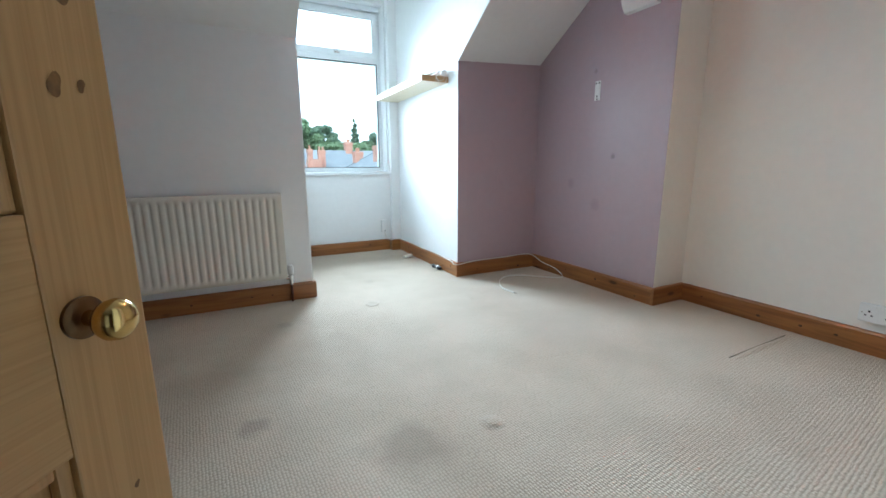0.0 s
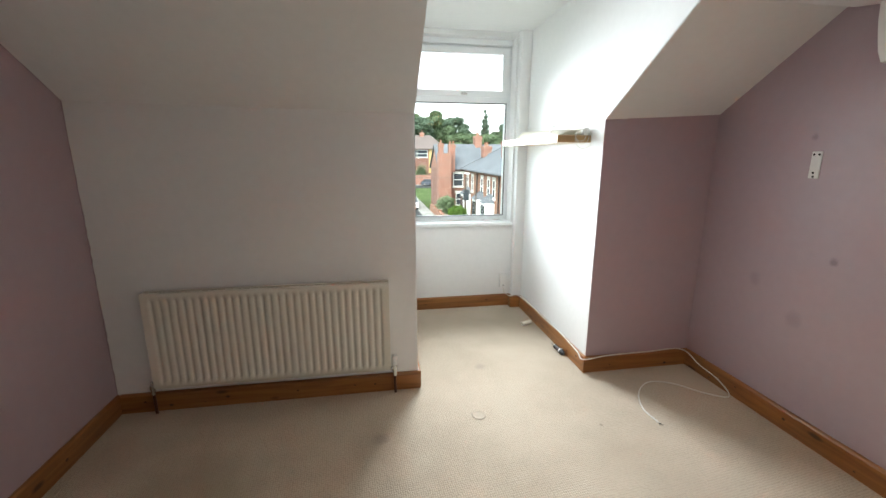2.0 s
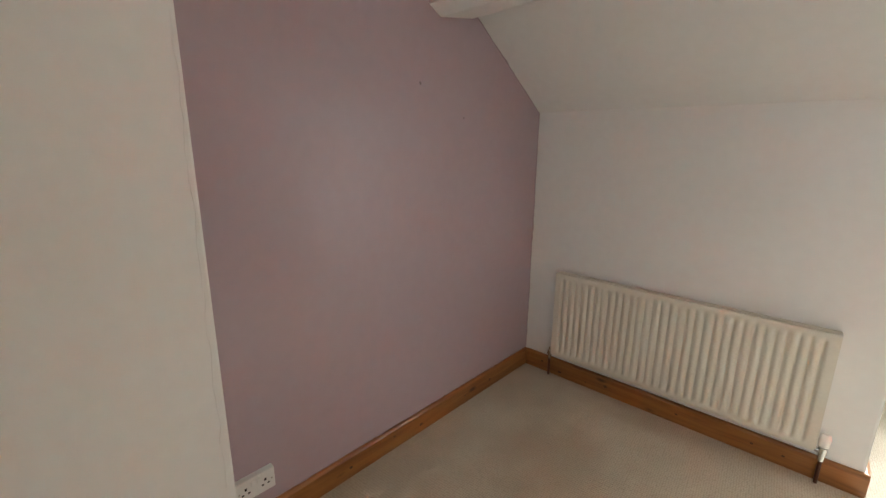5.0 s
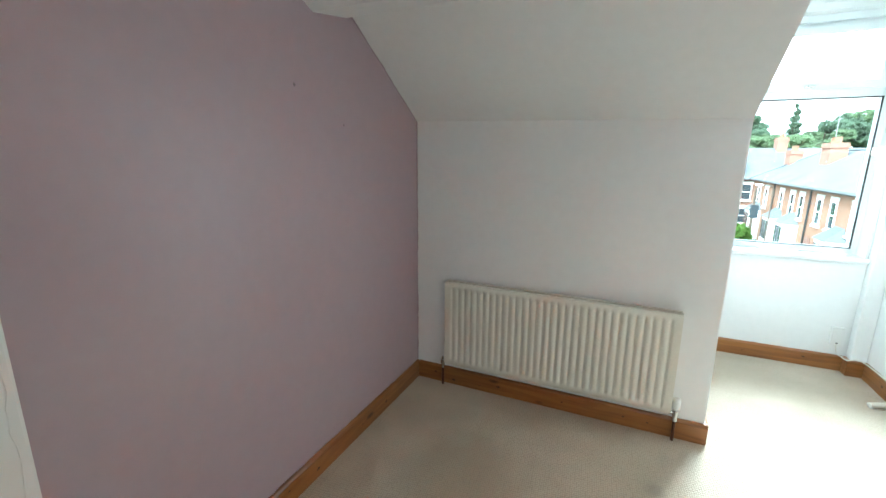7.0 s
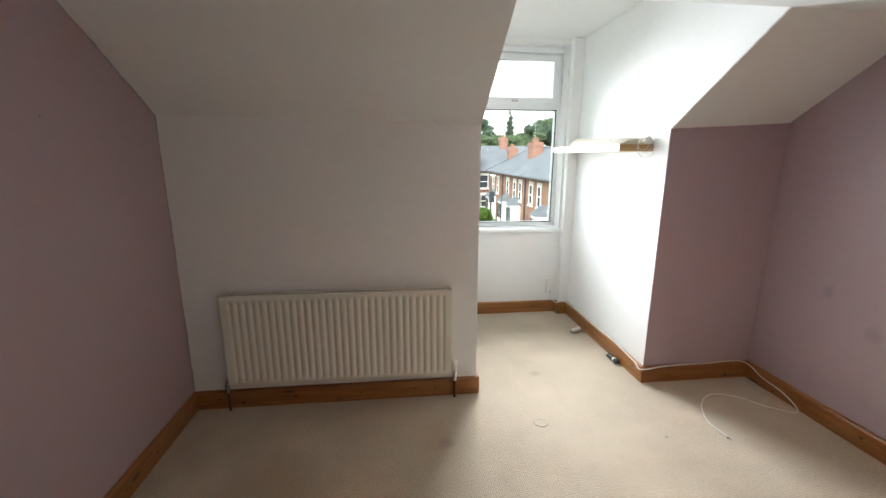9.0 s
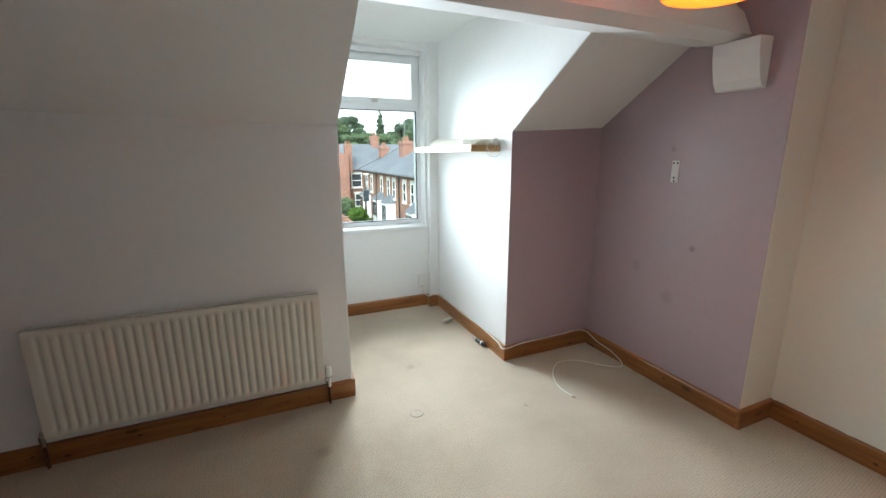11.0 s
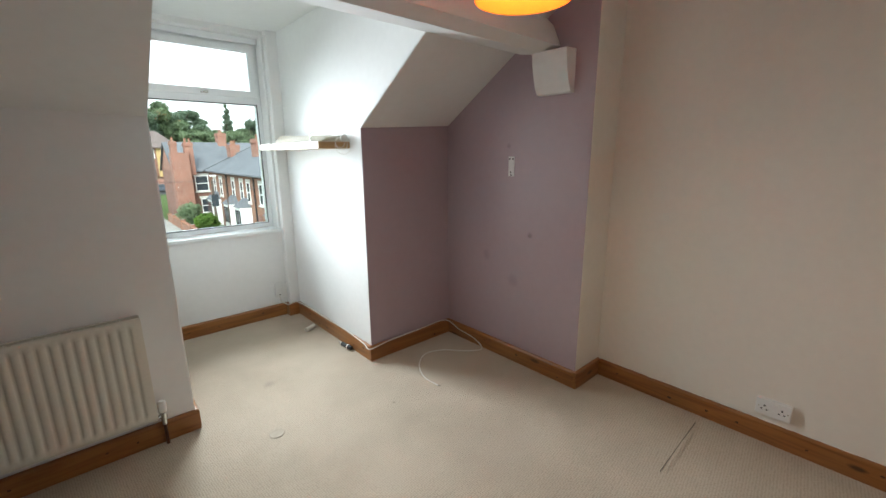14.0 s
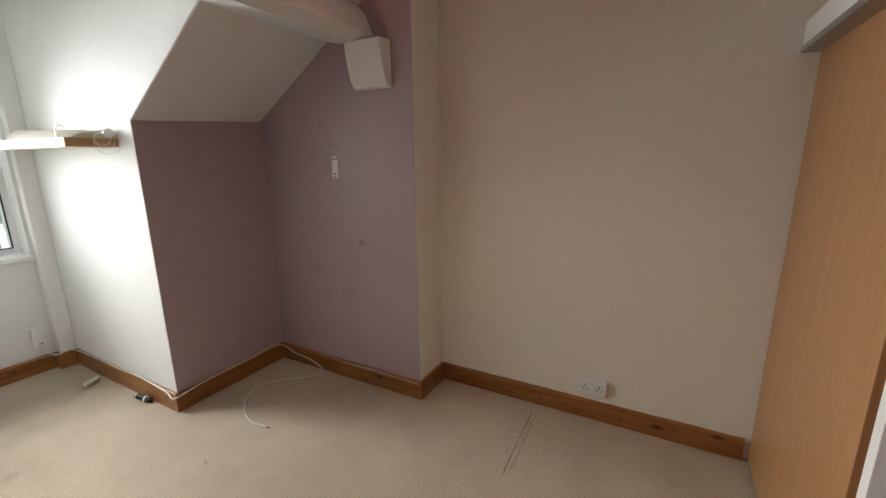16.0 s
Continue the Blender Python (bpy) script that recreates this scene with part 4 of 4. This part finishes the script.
gv = [[bm.verts.new((x, y, ground_z(y))) for x in gx] for y in gy]
for a, b in zip(gv, gv[1:]):
    for i in range(len(gx) - 1):
        bm.faces.new((a[i], a[i + 1], b[i + 1], b[i]))
structure("ground", bm, GRASSY, "green ground rising to a wooded hill behind the houses", "ground")
bm = B(); box(bm, 0.5, 6.6, 8, 88, GZ, GZ + 0.03); box(bm, -60, 60, 88, 95.5, GZ, GZ + 0.03)
structure("road", bm, ASPHALT, "grey asphalt street running to a junction", "road")
bm = B(); box(bm, 6.6, 8.0, 30, 87, GZ, GZ + 0.13); box(bm, -60, 60, 95.5, 97.3, GZ, GZ + 0.13)
structure("pavement", bm, PAVING, "pale concrete pavement beside the street", "pavement")


def outside_window(parent, c, w, h, facing, lintel=True, name="window"):
    """White sash window in an outside wall. facing 'y': looks towards -y; 'x': towards -x."""
    def bx(bm, u0, u1, d0, d1, z0, z1):
        if facing == 'y':
            box(bm, c[0] + u0, c[0] + u1, c[1] + d0, c[1] + d1, c[2] + z0, c[2] + z1)
        else:
            box(bm, c[0] + d0, c[0] + d1, c[1] + u0, c[1] + u1, c[2] + z0, c[2] + z1)
    bm = B()
    f = 0.09
    bx(bm, -w / 2, w / 2, -0.06, 0.02, -h / 2, -h / 2 + f); bx(bm, -w / 2, w / 2, -0.06, 0.02, h / 2 - f, h / 2)
    bx(bm, -w / 2, -w / 2 + f, -0.059, 0.02, -h / 2 + f, h / 2 - f); bx(bm, w / 2 - f, w / 2, -0.059, 0.02, -h / 2 + f, h / 2 - f)
    bx(bm, -w / 2 + f, w / 2 - f, -0.05, 0.02, -0.04, 0.04)
    wd = part(name, bm, OUTWHITE, parent)
    bm = B(); bx(bm, -w / 2 + f, w / 2 - f, -0.02, 0.01, -h / 2 + f, h / 2 - f); part("pane", bm, DARKGLASS, wd)
    bm = B(); bx(bm, -w / 2 - 0.12, w / 2 + 0.12, -0.12, 0.02, -h / 2 - 0.14, -h / 2); part("sill", bm, STONE, wd)
    if lintel:
        bm = B(); bx(bm, -w / 2 - 0.12, w / 2 + 0.12, -0.04, 0.02, h / 2, h / 2 + 0.24); part("lintel", bm, STONE, wd)


def chimney(parent, x, y, z0, z1, w, d, pots):
    bm = B(); box(bm, x - w / 2, x + w / 2, y - d / 2, y + d / 2, z0, z1 - 0.35)
    box(bm, x - w / 2 - 0.07, x + w / 2 + 0.07, y - d / 2 - 0.07, y + d / 2 + 0.07, z1 - 0.35, z1 - 0.2); box(bm, x - w / 2 - 0.02, x + w / 2 + 0.02, y - d / 2 - 0.02, y + d / 2 + 0.02, z1 - 0.2, z1)
    ch = part("chimney", bm, BRICK_RED, parent, "red brick chimney stack")
    for i in range(pots):
        bm = B()
        off = (i - (pots - 1) / 2) * (max(w, d) / pots)
        lathe(bm, [(0.13, z1), (0.11, z1 + 0.4), (0.13, z1 + 0.42)], (x + (off if w >= d else 0), y + (0 if w >= d else off), 0), 'z', 10)
        part("chimney_pot", bm, BRICK_ORANGE, ch)


def slab(bm, pts, t):
    """A roof plane of four corners with thickness t below."""
    lo = [bm.verts.new((p[0], p[1], p[2] - t)) for p in pts]
    hi = [bm.verts.new(p) for p in pts]
    k = len(pts)
    bm.faces.new(hi); bm.faces.new(lo[::-1])
    for i in range(k):
        bm.faces.new((lo[i], lo[(i + 1) % k], hi[(i + 1) % k], hi[i]))


# terrace along the street, front wall facing the road
CX, CY0, CY1, CE, CR = 11.8, 22.0, 48.6, -0.05, 2.35
terrace = thing("terraced_houses", (0, 0, 0), "row of orange brick terraced houses with a slate roof", "house")
bm = B(); box(bm, CX, CX + 8, CY0, CY1, GZ, CE); part("wall", bm, BRICK_ORANGE, terrace)
bm = B()
slab(bm, [(CX - 0.35, CY0, CE), (CX - 0.35, CY1 + 0.3, CE), (CX + 3.6, CY1 - 3.2, CR), (CX + 3.6, CY0, CR)], 0.16)
slab(bm, [(CX - 0.35, CY1 + 0.3, CE), (CX + 8.3, CY1 + 0.3, CE), (CX + 3.6, CY1 - 3.2, CR)], 0.16)
slab(bm, [(CX + 8.3, CY1 + 0.3, CE), (CX + 8.3, CY0, CE), (CX + 3.6, CY0, CR), (CX + 3.6, CY1 - 3.2, CR)], 0.16)
part("roof", bm, SLATE, terrace, "grey slate roof")
bm = B(); tube(bm, [(CX - 0.4, CY0, CE - 0.1), (CX - 0.4, CY1 + 0.3, CE - 0.1)], 0.07, 8); part("gutter", bm, BLACK, terrace)
bm = B(); tube(bm, [(CX + 3.6, CY0, CR + 0.02), (CX + 3.6, CY1 - 3.2, CR + 0.02), (CX - 0.35, CY1 + 0.3, CE + 0.03)], 0.09, 8); part("ridge_tiles", bm, SLATE, terrace)
for y in (34.6, 42.2):
    bm = B(); tube(bm, [(CX - 0.08, y, GZ), (CX - 0.08, y, CE - 0.1)], 0.06, 8); part("downpipe", bm, BLACK, terrace)
for y in (28.6, 31.2, 33.2, 36.2, 38.0, 40.4, 44.4, 46.6):
    outside_window(terrace, (CX, y, CE - 1.45), 0.85, 1.65, 'x')
for y in (30.0, 37.2, 40.6, 46.4):
    bm = B()
    sec = [(CX, y - 1.2), (CX - 0.75, y - 0.75), (CX - 0.75, y + 0.75), (CX, y + 1.2)]
    prism(bm, sec, 'z', GZ, GZ + 2.55)
    bay = part("bay_window", bm, OUTWHITE, terrace, "white painted ground floor bay")
    for u in (-0.5, 0.0, 0.5):
        bm = B(); box(bm, CX - 0.78, CX - 0.745, y + u - 0.17, y + u + 0.17, GZ + 0.9, GZ + 2.3); part("pane", bm, DARKGLASS, bay)
    bm = B()
    top = bm.verts.new((CX, y, GZ + 3.3)); t2 = bm.verts.new((CX, y - 0.6, GZ + 3.3)); t3 = bm.verts.new((CX, y + 0.6, GZ + 3.3))
    lo = [bm.verts.new((a - (0.15 if a < CX else 0), b, GZ + 2.55)) for a, b in sec]
    bm.faces.new((lo[0], lo[1], t2)); bm.faces.new((lo[1], lo[2], t3, top, t2)); bm.faces.new((lo[2], lo[3], t3)); bm.faces.new(lo[::-1])
    part("bay_roof", bm, SLATE, bay)
for y in (34.0, 43.0):
    bm = B(); box(bm, CX - 0.05, CX + 0.05, y - 0.45, y + 0.45, GZ, GZ + 2.1); part("front_door", bm, BRICK_DARK, terrace, "dark red front door")
chimney(terrace, 14.0, 47.2, 0.6, 2.5, 0.9, 1.3, 3)
chimney(terrace, 14.2, 39.8, 0.9, 2.85, 1.0, 1.5, 4)
chimney(terrace, 14.2, 31.0, 0.9, 2.85, 1.0, 1.5, 4)

# corner house with the red gable wing
house_b = thing("corner_house", (0, 0, 0), "red brick corner house with a slate roof and tall chimneys", "house")
bm = B(); box(bm, 9.4, 24, 52.5, 60, GZ, -0.1); part("wall", bm, BRICK_DARK, house_b)
bm = B()
slab(bm, [(9.2, 52.1, -0.15), (24.3, 52.1, -0.15), (24.3, 56.2, 2.95), (9.2, 56.2, 2.95)], 0.16)
slab(bm, [(9.2, 60.4, -0.15), (9.2, 56.2, 2.95), (24.3, 56.2, 2.95), (24.3, 60.4, -0.15)], 0.16)
part("roof", bm, SLATE, house_b, "dark grey slate roof")
bm = B(); prism(bm, [(52.5, -0.1), (60, -0.1), (56.2, 2.8)], 'x', 9.4, 9.7); part("gable", bm, BRICK_RED, house_b)
bm = B(); box(bm, 9.15, 10.75, 51.3, 52.6, GZ, 1.75); part("gable_wing", bm, BRICK_RED, house_b, "bright red brick wing")
chimney(house_b, 9.5, 51.9, 1.7, 2.9, 0.55, 0.9, 1)
chimney(house_b, 10.9, 52.2, -0.6, 2.8, 0.8, 0.8, 2)
outside_window(house_b, (11.85, 52.5, -1.55), 1.3, 1.7, 'y')
outside_window(house_b, (12.2, 52.5, -4.0), 1.3, 1.6, 'y')
chimney(house_b, 15.2, 56.2, 2.4, 4.0, 0.9, 1.2, 2)

# far semi-detached house on the bank
house_a = thing("semi_detached_house", (0, 0, 0), "brown brick semi-detached house with white windows", "house")
AB = ground_z(104) - 0.1
bm = B(); box(bm, 2.0, 18.5, 102, 110, AB, 3.2); part("wall", bm, BRICK_DARK, house_a)
bm = B(); box(bm, 14.6, 18.52, 101.9, 101.99, AB + 0.4, 3.15); part("rendered_bay", bm, RENDER_Y, house_a, "yellow rendered front")
bm = B()
slab(bm, [(1.5, 101.4, 3.1), (19, 101.4, 3.1), (15.5, 106, 6.4), (5.0, 106, 6.4)], 0.2)
slab(bm, [(1.5, 110.6, 3.1), (1.5, 101.4, 3.1), (5.0, 106, 6.4)], 0.2)
slab(bm, [(19, 101.4, 3.1), (19, 110.6, 3.1), (15.5, 106, 6.4)], 0.2)
slab(bm, [(19, 110.6, 3.1), (1.5, 110.6, 3.1), (5.0, 106, 6.4), (15.5, 106, 6.4)], 0.2)
part("roof", bm, ROOFTILE, house_a, "brown tiled hipped roof")
chimney(house_a, 13.4, 105.8, 5.8, 7.0, 1.1, 0.8, 1)
for x, z in ((5.5, 1.9), (5.5, -1.2), (10.5, 1.9), (10.0, -1.2), (13.0, 1.9), (16.8, 1.9), (16.6, -1.2)):
    outside_window(house_a, (x, 102 if x < 14.6 else 101.88, z), 2.6, 1.7, 'y', False)

# garden wall, bank wall, hedges
bm = B(); box(bm, 8.0, 8.25, 34, 51, GZ, GZ + 0.85); box(bm, 7.97, 8.28, 34, 51, GZ + 0.85, GZ + 0.93)
for y in (36, 40, 44, 48):
    box(bm, 7.94, 8.31, y - 0.2, y + 0.2, GZ, GZ + 1.1)
tagged(link("garden_wall", bm, BRICK_ORANGE), "low orange brick garden wall with piers", "wall", kind="structure")
bm = B(); box(bm, -40, 40, 97.3, 97.9, GZ, GZ + 2.3)
tagged(link("retaining_wall", bm, BRICK_RED), "red brick retaining wall along the far road", "wall", kind="structure")


def leaves(bm, centre, radii, count, size, rnd, squash=1.0):
    """Many small leaf clumps scattered in an uneven ellipsoid."""
    for _ in range(count):
        v = Vector((rnd.gauss(0, 1), rnd.gauss(0, 1), rnd.gauss(0, 1))).normalized()
        r = rnd.uniform(0.55, 1.0) * (0.85 + 0.25 * noise.noise(v * 2.2 + Vector(centre)))
        c = Vector(centre) + Vector((v.x * radii[0], v.y * radii[1], v.z * radii[2])) * r
        s = size * rnd.uniform(0.6, 1.4)
        n = (v + Vector((rnd.uniform(-1, 1), rnd.uniform(-1, 1), rnd.uniform(-0.2, 1.2)))).normalized()
        u = n.orthogonal().normalized()
        w = n.cross(u)
        a = rnd.uniform(0, 6.28)
        u, w = math.cos(a) * u + math.sin(a) * w, math.cos(a) * w - math.sin(a) * u
        bm.faces.new([bm.verts.new(c + s * (p * u + q * w) + n * s * b) for p, q, b in ((-1, 0, 0), (-0.2, -0.6, 0.2), (1, 0, -0.1), (0.1, 0.55, 0.15))])


def tree(x, y, h, spread, material, seed, label, conifer=False):
    rnd = random.Random(seed)
    t = thing("tree", (x, y, ground_z(y)), label, "tree", "trees on the hill")
    bm = B()
    tube(bm, [(0, 0, -0.5), (0.1, 0, h * 0.3), (0.0, 0.1, h * 0.62), (0.05, 0.1, h * 0.9)], h * 0.018, 8)
    for k in range(6):
        a = k * 1.05 + rnd.random()
        z = h * rnd.uniform(0.3, 0.65)
        tube(bm, [(0, 0, z), (math.cos(a) * spread * 0.4, math.sin(a) * spread * 0.4, z + h * 0.1), (math.cos(a) * spread * 0.7, math.sin(a) * spread * 0.7, z + h * 0.2)], h * 0.007, 6)
    part("trunk", bm, BARK, t, smooth=True)
    bm = B()
    if conifer:
        for i in range(9):
            f = i / 8
            leaves(bm, (rnd.uniform(-0.3, 0.3), rnd.uniform(-0.3, 0.3), h * (0.22 + 0.76 * f)), (spread * (1.12 - f) * rnd.uniform(0.8, 1.15), spread * (1.12 - f), h * 0.06), int(420 * (1.08 - f)), 0.45, rnd)
    else:
        for i in range(24):
            a, q = rnd.uniform(0, 6.28), rnd.uniform(0, 0.8)
            leaves(bm, (math.cos(a) * spread * q, math.sin(a) * spread * q, h * rnd.uniform(0.45, 0.86)), (spread * rnd.uniform(0.2, 0.38), spread * rnd.uniform(0.2, 0.38), h * rnd.uniform(0.07, 0.14)), 280, 0.5, rnd)
    part("crown", bm, material, t)
    return t


LT, LC = "tall leafy green tree on the hill", "dark green conifer standing among the trees"
for k, (tx, ty, th, ts, tm) in enumerate(((-4, 132, 15, 7, LEAF), (4, 126, 15, 6.5, LEAF_D), (10, 134, 19, 7, LEAF), (15, 128, 17, 7, LEAF_D), (20, 132, 20, 7.5, LEAF), (26, 138, 18, 7, LEAF_D), (27, 124, 11, 5, LEAF),
                                         (33, 134, 12, 6, LEAF), (38, 130, 11.5, 6, LEAF), (44, 136, 12.5, 6, LEAF), (50, 140, 17, 7.5, LEAF_D), (57, 142, 18, 8, LEAF), (64, 146, 17, 8, LEAF_D))):
    tree(tx, ty, th * 0.9, ts * 1.1, tm, 30 + k, LT)
tree(41, 148, 17.5, 3.4, LEAF_D, 7, LC, True)


def hedge(x, y, h, w, d, material, seed, label, count=1500):
    rnd = random.Random(seed)
    t = thing("hedge", (x, y, GZ), label, "hedge")
    bm = B()
    leaves(bm, (0, 0, h * 0.5), (w, d, h * 0.55), count, 0.16, rnd)
    leaves(bm, (0, 0, h * 0.4), (w * 0.7, d * 0.7, h * 0.42), count // 2, 0.22, rnd)
    part("foliage", bm, material, t)
    bm = B(); tube(bm, [(0, 0, 0), (0.05, 0, h * 0.7)], 0.06, 6); part("stem", bm, BARK, t)


hedge(9.1, 45.5, 2.5, 1.2, 2.0, LEAF, 21, "rounded green garden shrub behind the wall")
hedge(9.5, 41.0, 1.9, 1.1, 1.6, LEAF_B, 22, "clipped bright green hedge behind the wall")
hedge(12.4, 99.6, 5.0, 1.8, 1.2, LEAF, 23, "tall green shrub before the far house", 1200)
hedge(4.0, 100.2, 2.2, 3.0, 0.8, LEAF_B, 24, "low green hedge on the bank", 900)


def car(x, y, rz, paint, label):
    c = thing("car", (x, y, GZ + 0.03), label, "car", "parked cars", rz)
    bm = B()
    prism(bm, [(-2.1, 0.3), (2.1, 0.3), (2.15, 0.62), (2.05, 0.82), (1.1, 0.95), (-1.95, 0.98), (-2.12, 0.7)], 'y', -0.86, 0.86, 0.06)
    part("body", bm, paint, c, smooth=True)
    bm = B(); prism(bm, [(1.05, 0.93), (0.45, 1.4), (-1.2, 1.45), (-1.9, 0.96)], 'y', -0.74, 0.74, 0.05)
    part("windows", bm, DARKGLASS, c, "dark car glass", True)
    bm = B(); prism(bm, [(0.4, 1.4), (0.2, 1.46), (-1.1, 1.49), (-1.25, 1.44)], 'y', -0.7, 0.7, 0.02)
    part("roof", bm, paint, c, smooth=True)
    for wx in (-1.3, 1.3):
        for s in (-1, 1):
            bm = B(); lathe(bm, [(0.2, s * 0.7), (0.32, s * 0.72), (0.32, s * 0.88), (0.2, s * 0.89)], (wx, 0, 0.32), 'y', 16)
            wh = part("wheel", bm, TYRE, c, smooth=True)
            bm = B(); lathe(bm, [(0.19, s * 0.885), (0.15, s * 0.9)], (wx, 0, 0.32), 'y', 14); part("rim", bm, ALU, wh)


car(13.8, 94.4, 3, CARGREY, "dark grey estate car parked on the far road")
car(6.3, 60.5, 92, CARWHITE, "white car parked at the kerb")
car(5.9, 54.0, 88, CARWHITE, "white car parked at the kerb")

# telegraph pole and wires
pole = thing("telegraph_pole", (10.6, 42.5, GZ), "dark timber telegraph pole with overhead wires", "pole")
bm = B(); lathe(bm, [(0.13, 0), (0.09, 4.6)], (0, 0, 0), 'z', 10); part("post", bm, TIMBER, pole)
bm = B(); box(bm, -0.2, 0.35, -0.2, 0.2, 2.2, 3.3, 0.04); part("junction_box", bm, DARKGLASS, pole, "dark equipment box")
for p, q in (((0, 0, 4.5), (-12, 6, 5.2)), ((0, 0, 4.5), (1.5, -14, 4.6)), ((0, 0, 4.4), (1.2, 5, 4.8))):
    bm = B()
    mid = (Vector(p) + Vector(q)) / 2 - Vector((0, 0, 0.35))
    tube(bm, spline([p, mid, q], 8), 0.018, 6)
    part("wire", bm, BLACK, pole)
lp = thing("lamp_post", (10.7, 38.4, GZ), "slim grey street lamp post before the terrace", "street lamp")
bm = B(); tube(bm, [(0, 0, 0), (0, 0, 4.9)], 0.05, 8); part("post", bm, TIMBER, lp)
bm = B(); tube(bm, spline([(0, 0, 4.8), (-0.2, 0, 5.1), (-0.7, 0, 5.15)], 5), 0.035, 8); part("arm", bm, TIMBER, lp)
bm = B(); box(bm, -1.15, -0.65, -0.1, 0.1, 5.08, 5.2, 0.03); part("lantern", bm, OUTWHITE, lp)
aerial = thing("tv_aerial", (14.2, 39.8, 2.8), "thin metal roof aerial on a chimney", "aerial")
bm = B(); tube(bm, [(0, 0.3, 0), (0, 0.3, 2.6)], 0.025, 6); part("mast", bm, ALU, aerial)
bm = B()
for z, w_ in ((2.5, 0.9), (1.7, 1.1)):
    tube(bm, [(-0.2, 0.3 - w_, z), (0.2, 0.3 + w_, z)], 0.02, 6)
part("boom", bm, ALU, aerial)
